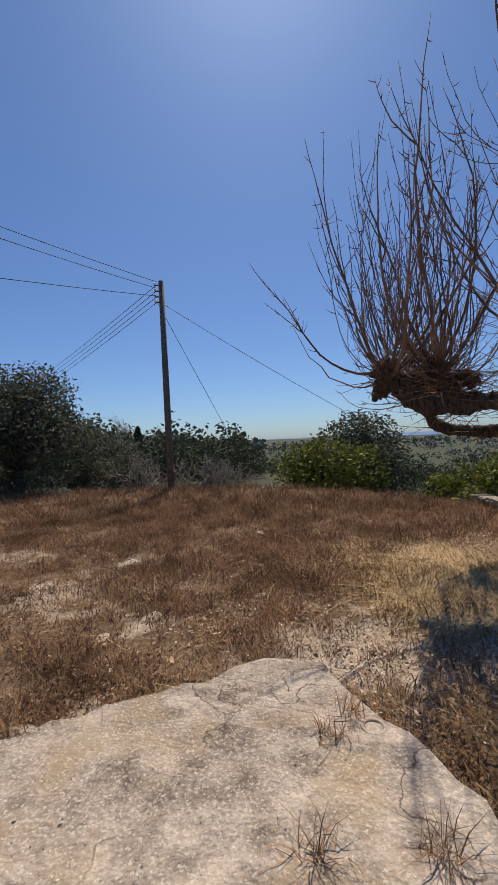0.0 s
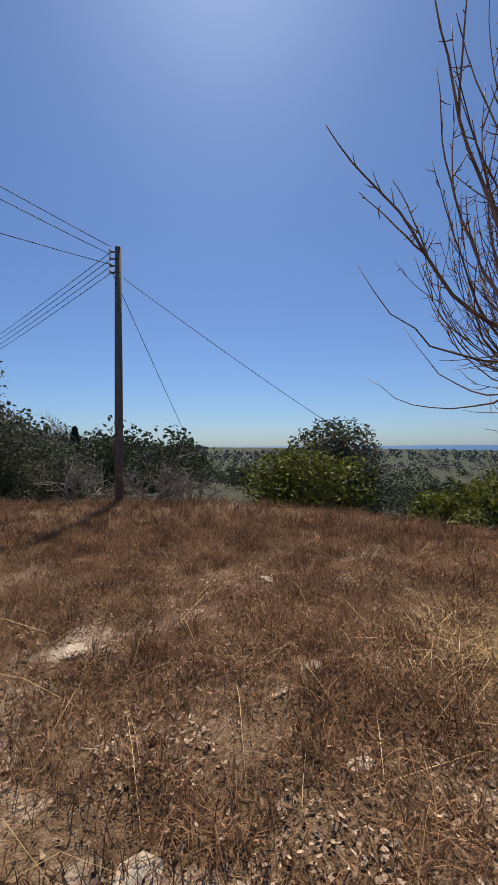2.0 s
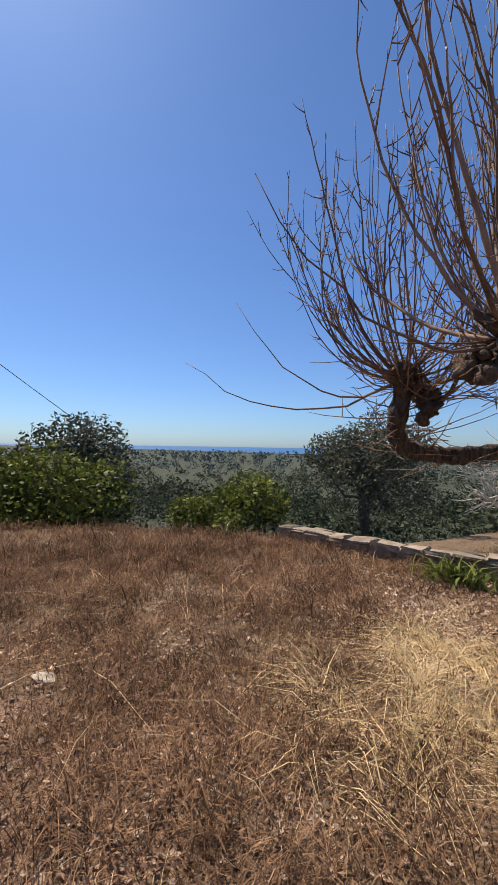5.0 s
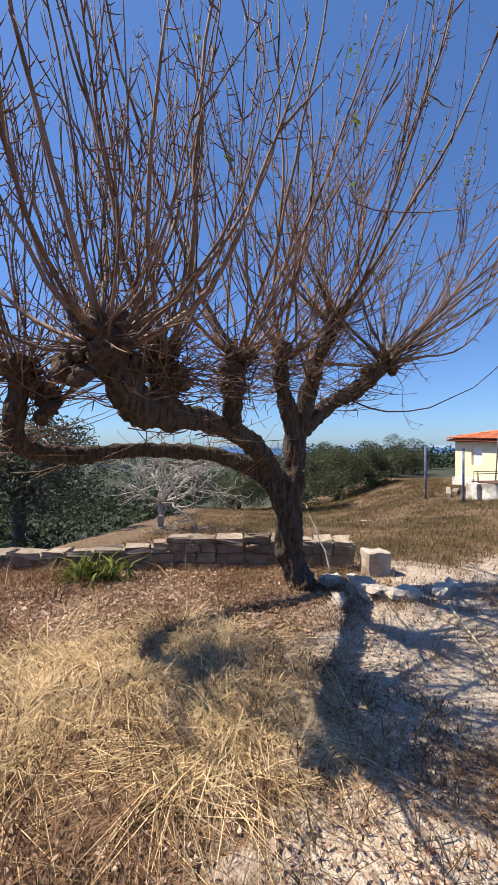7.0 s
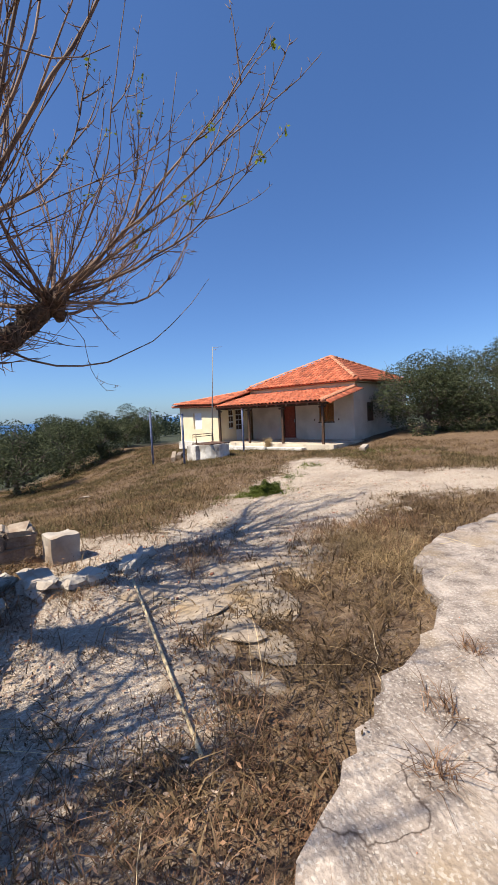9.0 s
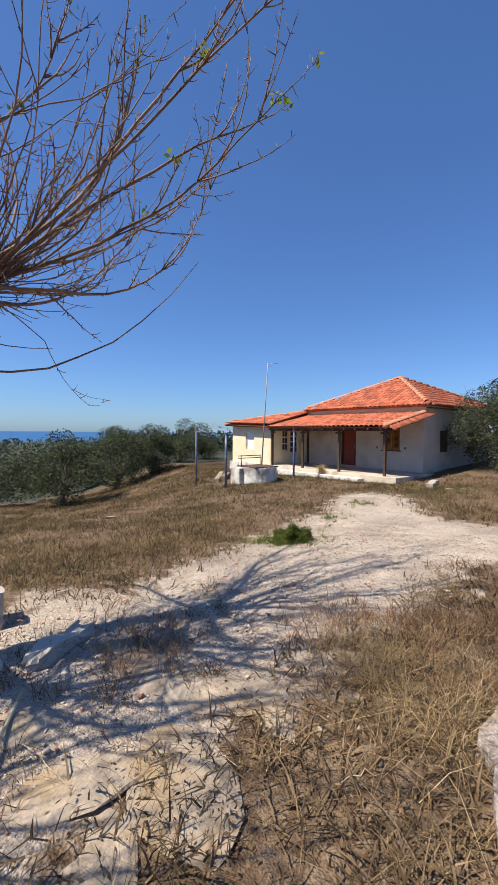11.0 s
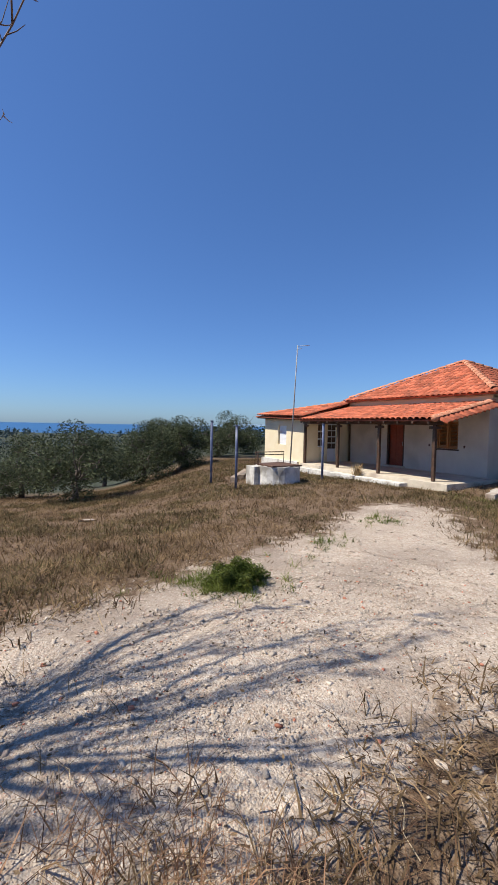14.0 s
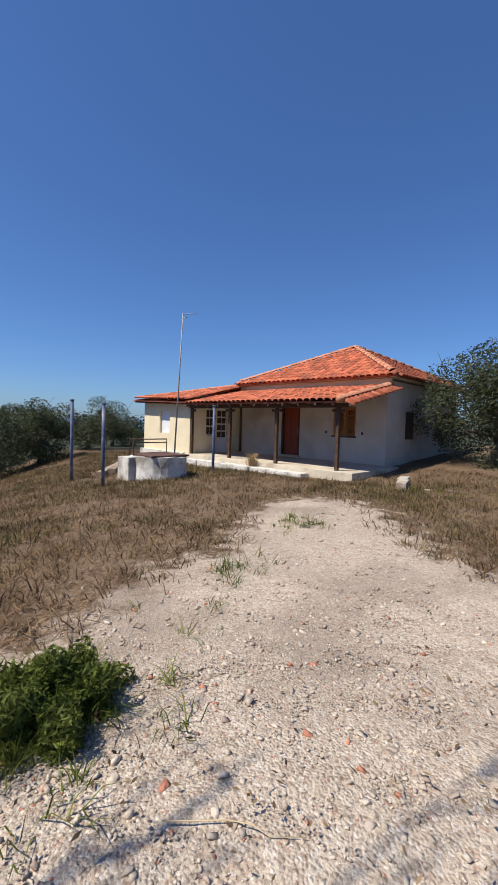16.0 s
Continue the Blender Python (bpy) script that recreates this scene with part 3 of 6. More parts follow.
def build_house():
    house = empty("house", HOUSE, "single-storey whitewashed house with red clay tile roof and porch", "house")
    rs = np.random.RandomState(11)
    door_h, win_h = (3.52, 4.46, 0.1, 2.15), (1.08, 1.98, 1.02, 2.08)
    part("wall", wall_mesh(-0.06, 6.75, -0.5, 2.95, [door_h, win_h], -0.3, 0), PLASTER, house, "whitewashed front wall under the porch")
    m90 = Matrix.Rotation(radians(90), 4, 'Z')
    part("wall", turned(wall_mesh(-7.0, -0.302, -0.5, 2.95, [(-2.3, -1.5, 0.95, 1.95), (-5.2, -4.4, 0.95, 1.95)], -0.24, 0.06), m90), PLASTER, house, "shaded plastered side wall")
    part("wall", boxes((0.242, 6.75, -7.0, -6.7, -0.5, 2.95)), PLASTER, house)
    part("wall", boxes((6.45, 6.75, -6.698, -0.302, -0.5, 2.95)), PLASTER, house)
    for y in (-1.9, -4.8):
        w = part("window", boxes((-0.02, 0.04, y - 0.4, y + 0.4, 0.95, 1.95)), DARKWOOD, house, "dark closed side window")
        part("sill", boxes((-0.12, 0.05, y - 0.45, y + 0.45, 0.9, 0.948), bevel=0.008), PLASTER, w)
    # front door: frame, panelled leaf, knob
    door = part("door", boxes((3.60, 4.38, -0.16, -0.11, 0.12, 2.07), bevel=0.004), DOORWOOD, house, "closed reddish-brown wooden front door")
    part("frame", boxes((3.522, 3.598, -0.2, -0.02, 0.1, 2.148), (4.382, 4.458, -0.2, -0.02, 0.1, 2.148), (3.598, 4.382, -0.2, -0.02, 2.072, 2.148)), DARKWOOD, door)
    for x0, x1 in ((3.68, 3.95), (4.03, 4.30)):
        for z0, z1 in ((0.28, 0.85), (1.0, 1.95)):
            part("panel", boxes((x0, x1, -0.11, -0.095, z0, z1), bevel=0.006), DOORWOOD, door)
    part("handle", boxes((3.63, 3.665, -0.109, -0.05, 1.02, 1.2), bevel=0.006), METAL, door, "metal door handle")
    part("threshold", boxes((3.45, 4.53, -0.05, 0.22, 0.085, 0.15), bevel=0.01), PORCHTILE, house)
    # front window: frame, two louvred shutters, sill, tie hooks
    win = part("window", boxes((1.082, 1.13, -0.16, -0.03, 1.022, 2.078), (1.93, 1.978, -0.16, -0.03, 1.022, 2.078), (1.13, 1.93, -0.16, -0.03, 2.03, 2.078),
                               (1.13, 1.93, -0.16, -0.03, 1.022, 1.07), (1.50, 1.56, -0.15, -0.035, 1.07, 2.03)), SHUTTER, house, "brown wooden window with closed shutters")
    for x0, x1 in ((1.132, 1.498), (1.562, 1.928)):
        sh = part("shutter", boxes((x0, x0 + 0.05, -0.13, -0.08, 1.07, 2.03), (x1 - 0.05, x1, -0.13, -0.08, 1.07, 2.03), (x0 + 0.05, x1 - 0.05, -0.13, -0.08, 1.07, 1.14),
                                   (x0 + 0.05, x1 - 0.05, -0.13, -0.08, 1.96, 2.03)), SHUTTER, win)
        for k in range(15):
            z = 1.15 + k * 0.054
            part("slat", turned(boxes((x0 + 0.05, x1 - 0.05, -0.02, 0.02, -0.004, 0.004)), Matrix.Translation((0, -0.105, z + 0.02)) @ Matrix.Rotation(radians(40), 4, 'X')), SHUTTER, sh)
    part("sill", boxes((1.03, 2.03, -0.05, 0.06, 0.965, 1.018), bevel=0.008), DARKWOOD, win)
    for x in (0.78, 2.25):
        part("tie_hook", boxes((x - 0.012, x + 0.012, 0, 0.07, 1.12, 1.145), (x - 0.03, x + 0.03, 0.055, 0.07, 1.08, 1.18), bevel=0.003), RUST, house)
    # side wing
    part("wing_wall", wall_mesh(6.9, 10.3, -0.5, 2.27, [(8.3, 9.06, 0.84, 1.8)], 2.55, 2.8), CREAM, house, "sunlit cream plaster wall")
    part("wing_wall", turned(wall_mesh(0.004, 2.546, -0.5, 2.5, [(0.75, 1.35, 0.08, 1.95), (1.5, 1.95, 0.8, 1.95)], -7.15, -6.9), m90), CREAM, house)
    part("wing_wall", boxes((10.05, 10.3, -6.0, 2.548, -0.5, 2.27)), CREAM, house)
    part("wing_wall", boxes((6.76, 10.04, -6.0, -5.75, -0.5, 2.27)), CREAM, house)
    part("plinth", boxes((7.2, 10.42, 2.805, 2.93, -0.5, 0.1), bevel=0.01), WHITEWASH, house, "whitewashed plinth ledge")
    ww = part("window", boxes((8.302, 9.058, 2.62, 2.68, 0.842, 1.798)), WHITEPAINT, house, "white closed roller shutter window")
    for k in range(13):
        part("slat", boxes((8.34, 9.02, 2.682, 2.692, 0.87 + k * 0.071, 0.935 + k * 0.071), bevel=0.003), WHITEPAINT, ww)
    dark = part("porch_door", boxes((6.99, 7.03, 0.752, 1.348, 0.082, 1.948)), WHITEPAINT, house, "white glazed side door with dark panes")
    for j in range(2):
        for k in range(4):
            part("pane", boxes((6.975, 6.988, 0.80 + j * 0.26, 1.02 + j * 0.26, 0.72 + k * 0.3, 0.97 + k * 0.3)), DARKWOOD, dark, "dark glass pane")
    gl = part("window", boxes((6.99, 7.03, 1.502, 1.948, 0.802, 1.948)), WHITEPAINT, house, "white casement with dark panes")
    for j in range(2):
        for k in range(3):
            part("pane", boxes((6.975, 6.988, 1.53 + j * 0.2, 1.70 + j * 0.2, 0.86 + k * 0.36, 1.16 + k * 0.36)), DARKWOOD, gl, "dark glass pane")
    # porch
    part("porch_floor", boxes((-0.55, 6.895, 0.002, 2.95, -0.5, 0.08), bevel=0.02), PORCHTILE, house, "worn pale porch floor slab")
    part("porch_step", boxes((0.9, 6.6, 2.955, 3.35, -0.5, -0.06), bevel=0.02), WHITEWASH, house, "whitewashed step along the porch")
    for x in (0.08, 2.38, 4.6, 6.82):
        post = part("porch_post", boxes((x - 0.05, x + 0.05, 2.7, 2.8, 0.08, 1.9), bevel=0.006), DARKWOOD, house, "dark wooden porch post")
        part("bracket", boxes((x - 0.2, x + 0.2, 2.71, 2.79, 1.77, 1.86), bevel=0.02), DARKWOOD, post)
    part("beam", boxes((-0.2, 6.95, 2.69, 2.81, 1.9, 2.02), bevel=0.006), DARKWOOD, house, "dark wooden porch beam")
    slope = (2.72 - 2.04) / 3.2
    for k in range(12):
        x = 0.0 + k * 0.6
        bm = boxes((x - 0.035, x + 0.035, 0.0, 3.2, -0.1, -0.03))
        for v in bm.verts:
            v.co.z += 2.72 - slope * v.co.y
        part("rafter", bm, DARKWOOD, house)
    # porch roof
    pr = slab_mesh("porch_roof", [(-0.25, 0.0, 2.74), (6.75, 0.0, 2.74), (6.65, 3.2, 2.06), (-0.2, 3.2, 2.06)], 0.05, TILE, house, "bright red clay tile porch roof")
    tile = tile_mesh(0.42, 0.235)
    dn = Vector((0, 3.2, -0.68)).normalized()
    poses = tile_grid((-0.22, 0.0, 2.75), (1, 0, 0), dn, 29, 9, 0.236, 0.365, rs=rs)
    for m in poses:
        t = child("tile", tile, pr)
        t.matrix_basis = m
    cap = tile_mesh(0.40, 0.24, "verge_tile")
    cap.materials[0] = RIDGE
    for k in range(9):
        t = child("verge_tile", cap, pr)
        t.matrix_basis = Matrix.Translation((-0.2, 0.05 + 0.35 * k, 2.80 - 0.0744 * k)) @ Matrix.Rotation(math.atan2(-0.68, 3.2), 4, 'X')
    knob = bmesh.new()
    bmesh.ops.create_icosphere(knob, subdivisions=2, radius=0.13, matrix=Matrix.Translation((-0.2, 3.16, 2.12)))
    part("ridge_end", knob, RIDGE, pr, "rounded terracotta hip end", True)
    # short hip skirt beside the porch
    side = tile_grid((-0.22, 0.02, 2.74), (0, 3.2, -0.68), (-1.0, 0, -0.42), 13, 1, 0.245, 0.36, rs=rs)
    for m in side:
        t = child("tile", tile, pr)
        t.matrix_basis = m
    # main hip roof
    pk = (3.2, -3.5, 4.85)
    c = [(-0.45, 0.35, 3.06), (6.85, 0.35, 3.06), (6.85, -7.35, 3.06), (-0.45, -7.35, 3.06)]
    roof = slab_mesh("roof", [c[0], c[1], pk], 0.05, TILE, house, "red clay tile hip roof")
    under = bmesh.new()
    vs = [under.verts.new((p[0], p[1], p[2] - 0.06)) for p in c]
    under.faces.new(vs)
    part("soffit", under, PLASTER, roof)
    for a, b in ((1, 2), (2, 3), (3, 0)):
        slab_mesh("roof_slope", [c[a], c[b], pk], 0.05, TILE, roof)

    def clipped(p0, p1):
        e = (Vector(p1) - Vector(p0)).normalized()
        mid = (Vector(p0) + Vector(p1)) / 2
        d = (Vector(pk) - mid)
        full = d.length

        def ok(p):
            w = p - Vector(p0)
            s = w.dot(e)
            hgt = (w - e * s).length / full
            L = (Vector(p1) - Vector(p0)).length
            return hgt * L / 2 < s < L - hgt * L / 2 and 0 <= hgt < 0.99
        return ok
    for a, b in ((0, 1), (3, 0)):
        p0, p1 = Vector(c[a]), Vector(c[b])
        mid = (p0 + p1) / 2
        dn = (mid - Vector(pk)).normalized()
        L = (p1 - p0).length
        top = p0 - dn * 4.25
        rows = int(((mid - Vector(pk)).length + 0.1) / 0.36) + 1
        org = p0 - dn * (rows * 0.36 - 0.05)
        ps = tile_grid(org, p1 - p0, dn, int(L / 0.24), rows, L / int(L / 0.24), 0.36, clipped(p0, p1), rs=rs)
        ob = child("roof_tiles", joined(tile, ps, "roof_tiles"), roof)
        tagged(ob, kind="stuff")
    for q in c:
        a, b = Vector(pk), Vector(q)
        L = (b - a).length
        for k in range(int(L / 0.38)):
            p = a + (b - a) * (k * 0.38 / L)
            dn = (b - a).normalized()
            x = dn.cross(Vector((0, 0, 1))).normalized()
            up = x.cross(dn)
            m = Matrix((x, dn, up)).transposed().to_4x4()
            m.translation = p + up * 0.07
            t = child("ridge_tile", cap, roof)
            t.matrix_basis = m
    part("frieze", boxes((-0.2, 6.8, 0.005, 0.09, 2.80, 2.99), bevel=0.01), CREAM, roof, "pale cornice band under the eaves")
    # wing roof: front and left slopes
    a, b, d, e = (6.62, 3.2, 2.14), (10.62, 3.2, 2.28), (6.9, 0.0, 2.98), (10.62, -6.2, 2.28)
    wr = slab_mesh("wing_roof", [a, b, d], 0.05, TILE, house, "weathered clay tile roof of the wing")
    slab_mesh("roof_slope", [b, e, (6.9, -6.2, 2.98), d], 0.05, TILE, wr)
    dnv = Vector((0, 3.2, -0.78)).normalized()

    def in_wing(p):
        t = (p.y - 0.0) / 3.2
        return 6.6 <= p.x <= 6.9 + t * 3.75
    old = tile_mesh(0.42, 0.235, "wing_tile")
    ps = tile_grid((6.6, 0.0, 3.0), (1, 0, 0.03), dnv, 17, 9, 0.236, 0.37, in_wing, rs=rs)
    tagged(child("wing_tiles", joined(old, ps, "wing_tiles"), wr), kind="stuff")
    L = (Vector(b) - Vector(d)).length
    for k in range(int(L / 0.36)):
        dn = (Vector(b) - Vector(d)).normalized()
        x = dn.cross(Vector((0, 0, 1))).normalized()
        m = Matrix((x, dn, x.cross(dn))).transposed().to_4x4()
        m.translation = Vector(d) + dn * 0.36 * k + Vector((0, 0, 0.06))
        t = child("ridge_tile", cap, wr)
        t.matrix_basis = m
    for k in range(14):
        part("rafter_end", boxes((6.75 + k * 0.29, 6.81 + k * 0.29, 2.8, 3.15, 2.06 + k * 0.008, 2.13 + k * 0.008)), DARKWOOD, wr)
    return house


build_house()


# ---- pollarded tree ----
TREE = np.array([7.2, 5.17, -0.02])


def shoot_line(rs, p, d, L, lift, n):
    """A kinked line that leaves along d and bends upwards."""
    q = [np.array(p, float)]
    for k in range(n - 1):
        turn = lift * L / (n - 1)
        d = np.array([d[0] * math.exp(-0.75 * turn), d[1] * math.exp(-0.75 * turn), d[2] + turn * math.hypot(d[0], d[1])]) + rs.normal(0, 0.075, 3)
        d = d / np.linalg.norm(d)
        q.append(q[-1] + d * L / (n - 1))
    return np.array(q)


def spurs(rs, q, per, size):
    """Short spiky twigs along a shoot."""
    out = []
    for _ in range(per):
        k = rs.randint(1, len(q) - 1)
        c = q[k] + (q[k + 1] - q[k]) * rs.uniform()
        ax = (q[k + 1] - q[k]) / np.linalg.norm(q[k + 1] - q[k])
        b = rs.normal(0, 0.75, 3) + ax * 0.7
        b /= np.linalg.norm(b)
        L = size * rs.uniform(0.25, 1.4)
        m = c + b * L * 0.55
        out.append((np.array([c, m, m + (b + [0, 0, 0.35]) * L * 0.45]), np.array([0.0048, 0.0036, 0.002])))
    return out


def shoots_of(rs, knot, count, reach, flat=0.35, droop=0.0, aim=None, spread=0.6, radius=0.008, fork=True):
    """Shoots from a knot: they leave sideways, curve upwards, fork and bear short twigs."""
    paths = []
    for _ in range(count):
        a = rs.uniform(0, 2 * np.pi) if aim is None else rs.normal(aim, spread)
        d = np.array([np.cos(a), np.sin(a), rs.uniform(flat - 0.35, flat + 0.75) - droop])
        L = reach * rs.uniform(0.45, 1.1)
        n = 12 if L > 1 else 6
        q = shoot_line(rs, np.array(knot) + rs.normal(0, 0.05, 3), d / np.linalg.norm(d), L, (1.1 if knot[2] < 2.6 else rs.uniform(0.15, 0.6)) if L > 1 else 0.4, n)
        r0 = radius * rs.uniform(0.75, 1.35)
        paths.append((q, np.linspace(r0, max(0.0026, r0 * 0.3), n)))
        paths += spurs(rs, q, rs.randint(3, 9) if L > 1 else 2, 0.14)
        if fork and L > 1.0:
            for _ in range(rs.randint(1, 4)):
                k = rs.randint(2, n - 2)
                e = (q[k + 1] - q[k]) / np.linalg.norm(q[k + 1] - q[k]) + rs.normal(0, 0.4, 3)
                f = shoot_line(rs, q[k], e / np.linalg.norm(e), L * rs.uniform(0.2, 0.5), 0.7, 7)
                paths.append((f, np.linspace(r0 * 0.6, 0.0024, 7)))
                paths += spurs(rs, f, 3, 0.1)
    return paths


def lumpy(rs, c, r, n=3):
    """A gnarled knot: overlapping uneven lumps with cut stubs."""
    bm = bmesh.new()
    for k in range(n):
        o = Vector(rs.normal(0, r * 0.55, 3).clip(-r * 0.7, r * 0.7)) if k else Vector((0, 0, 0))
        made = bmesh.ops.create_icosphere(bm, subdivisions=3, radius=r * (0.75 if k == 0 else rs.uniform(0.3, 0.6)), matrix=Matrix.Translation(Vector(c) + o))["verts"]
        for v in made:
            v.co += (v.co - Vector(c) - o) * (0.8 * noise.noise(v.co * 9) + 0.5 * noise.noise(v.co * 23))
    for k in range(n + 3):
        d = Vector(rs.normal(0, 1, 3))
        d.z = abs(d.z) + 0.2
        d.normalize()
        m = Matrix.Translation(Vector(c) + d * r * 0.75) @ d.to_track_quat('Z', 'Y').to_matrix().to_4x4()
        made = bmesh.ops.create_cone(bm, cap_ends=True, segments=9, radius1=r * 0.32, radius2=r * 0.2, depth=r * rs.uniform(0.8, 1.5), matrix=m)["verts"]
        for v in made:
            v.co += Vector((noise.noise(v.co * 14), noise.noise(v.co * 14 + Vector((5, 0, 0))), noise.noise(v.co * 14 + Vector((0, 7, 0))))) * r * 0.22
    return bm


def limb_mesh(name, pts, rad, rs, material=None, sides=20):
    """A thick limb: a smooth line through the given points with ridged, uneven bark."""
    pts, rad = np.array(pts, float), np.array(rad, float)
    t = np.linspace(0, len(pts) - 1, len(pts) * 13)
    i = np.clip(t.astype(int), 0, len(pts) - 2)
    f = (t - i)[:, None]
    pad = np.vstack([2 * pts[0] - pts[1], pts, 2 * pts[-1] - pts[-2]])
    p0, p1, p2, p3 = pad[i], pad[i + 1], pad[i + 2], pad[i + 3]
    c = 0.5 * (2 * p1 + (p2 - p0) * f + (2 * p0 - 5 * p1 + 4 * p2 - p3) * f ** 2 + (3 * p1 - p0 - 3 * p2 + p3) * f ** 3)
    r = np.interp(t, np.arange(len(pts)), rad)
    v, tri = tubes([(c, r)], sides)
    ring = np.arange(len(v)) % sides
    row = np.arange(len(v)) // sides
    cc = c[np.minimum(row, len(c) - 1)]
    wob = np.array([noise.noise(Vector(p) * 4.0) * 0.3 + noise.noise(Vector((p[0] * 18, p[1] * 18, p[2] * 5))) * 0.34 + noise.noise(Vector(p) * 34) * 0.14 for p in v])
    v = cc + (v - cc) * (1 + wob + 0.06 * np.cos(ring * 2 * np.pi / sides * 3))[:, None]
    return quick_mesh(name, v, tri, material or BARK, True)


def build_pollard():
    rs = np.random.RandomState(21)
    tree = empty("pollarded_tree", Matrix.Identity(4), "leafless pollarded tree with gnarled knots and long bare shoots", "tree")
    B = TREE
    split, top = np.array([7.14, 5.3, 1.05]), np.array([7.1, 5.22, 2.12])
    K1, K2, M, C, L = (np.array(p) for p in ((7.3, 3.95, 3.0), (6.85, 4.75, 3.38), (4.3, 6.72, 2.5), (5.8, 5.95, 2.7), (5.22, 7.77, 2.46)))
    K3, L2, M2, K4 = (np.array(p) for p in ((6.5, 5.45, 2.95), (5.36, 7.6, 2.28), (4.8, 6.48, 2.48), (6.9, 5.0, 2.75)))
    child("trunk", limb_mesh("trunk", [B + [0.02, -0.05, -0.25], B + [0.02, -0.03, 0.05], B + [0.0, 0.1, 0.5], split, (split + top) / 2 + [0, -0.04, 0], top], [0.25, 0.185, 0.165, 0.17, 0.14, 0.13], rs, None, 30), tree, "ridged dark grey-brown trunk")
    limbs = [
        ("limb", [split + [0, 0, -0.2], [7.1, 5.62, 1.42], [6.95, 6.2, 1.72], [6.5, 7.0, 1.8], [5.9, 7.7, 1.75], [5.4, 7.9, 1.9], L], [0.12, 0.11, 0.09, 0.08, 0.08, 0.085, 0.08]),
        ("limb", [split + [0, 0.05, -0.05], [6.95, 5.6, 1.65], [6.35, 6.0, 2.02], [5.4, 6.38, 2.1], [4.7, 6.62, 2.12], M], [0.135, 0.125, 0.11, 0.11, 0.115, 0.1]),
        ("limb", [[6.2, 6.02, 2.05], [6.0, 5.98, 2.35], C], [0.11, 0.1, 0.09]),
        ("limb", [top + [0, 0, -0.15], [7.25, 4.8, 2.36], [7.38, 4.35, 2.62], K1], [0.125, 0.115, 0.105, 0.09]),
        ("limb", [top + [0, -0.05, -0.05], [7.0, 5.02, 2.7], [6.95, 4.9, 3.05], K2], [0.12, 0.105, 0.095, 0.085]),
        ("limb", [top + [-0.05, 0, -0.15], [6.8, 5.4, 2.5], K3], [0.11, 0.09, 0.08]),
        ("limb", [[5.05, 6.5, 2.12], [4.92, 6.48, 2.28], M2], [0.12, 0.11, 0.1])]
    for n, p, r in limbs:
        child(n, limb_mesh(n, p, r, rs), tree)
    # knot, size, thick shoots, thin shoots, reach, initial rise
    knots = [(K1, 0.14, 16, 20, 3.9, 0.15), (K2, 0.15, 11, 14, 4.6, 0.5), (M, 0.17, 8, 26, 3.3, 0.15), (C, 0.15, 7, 20, 4.2, 0.5), (L, 0.13, 7, 30, 2.8, 0.1),
             (K3, 0.12, 6, 14, 4.2, 0.6), (L2, 0.1, 4, 18, 2.8, 0.25), (M2, 0.13, 6, 18, 3.8, 0.45), (K4, 0.09, 4, 8, 3.2, 0.6)]
    buds = []
    for k, r, thick, thin, reach, flat in knots:
        part("knot", lumpy(rs, k, r, 6), KNOT, tree, "rough dark pollard knot", True)
        fine = shoots_of(rs, k, thin, reach * 0.75, flat, 0, None, 0.6, 0.0085) + shoots_of(rs, k, int(thin * 1.1), 0.95, 0.2, 0.25, None, 0.6, 0.006, False)
        if k is K1:
            fine += shoots_of(rs, k, 14, 2.2, 0.1, 0.1, -1.3, 0.7, 0.0075)
        for j in range(thick):
            a = 2.4 * j + rs.uniform(-0.5, 0.5)
            if k is K1 and j % 3 < 2:
                a = rs.normal((-0.35, -1.5)[j % 3], 0.5)
            if k is K2 and j % 3 == 0:
                a = rs.normal(0.1, 0.5)
            d = np.array([math.cos(a), math.sin(a), rs.uniform(flat - 0.25, flat + 0.8)])
            length = reach * rs.uniform(0.72, 1.08)
            q = shoot_line(rs, k + rs.normal(0, 0.05, 3), d / np.linalg.norm(d), length, rs.uniform(0.05, 0.4) if k is K1 else rs.uniform(0.25, 0.6) if k is K2 else rs.uniform(0.5, 0.85) if k[2] > 2.6 else rs.uniform(0.55, 1.1), 15)
            r0 = rs.uniform(0.013, 0.021) * (1.0 if k[2] < 2.6 and k is not M and k is not M2 else 1.25)
            own = [(q, np.linspace(r0, 0.0035, 15) * (1 + 0.25 * np.exp(-np.arange(15.0))))]
            own += spurs(rs, q, 34 if k is K1 or k is K2 else 14, 0.11)
            for _ in range(rs.randint(3, 8) if k is K1 or k is K2 else rs.randint(1, 4)):
                i = rs.randint(3, 13)
                e = (q[i + 1] - q[i]) / np.linalg.norm(q[i + 1] - q[i]) + rs.normal(0, 0.38, 3)
                f = shoot_line(rs, q[i], e / np.linalg.norm(e), length * rs.uniform(0.12, 0.38), 0.7, 8)
                own.append((f, np.linspace(r0 * 0.45, 0.0024, 8)))
                own += spurs(rs, f, 12 if k is K1 or k is K2 else 5, 0.09)
            v, f = tubes(own, 6)
            child("shoot", quick_mesh("shoot", v, f, SHOOT, True), tree)
            if (k is K1 or k is K2) and j % 2 == 0:
                buds += [q[rs.randint(8, 15)], q[14]]
        v, f = tubes(fine, 5)
        tagged(child("fine_growth", quick_mesh("fine_growth", v, f, SHOOT, True), tree, "thin bare forking brown shoots"), kind="stuff")
    # small sprigs and burrs along the limbs
    ps = []
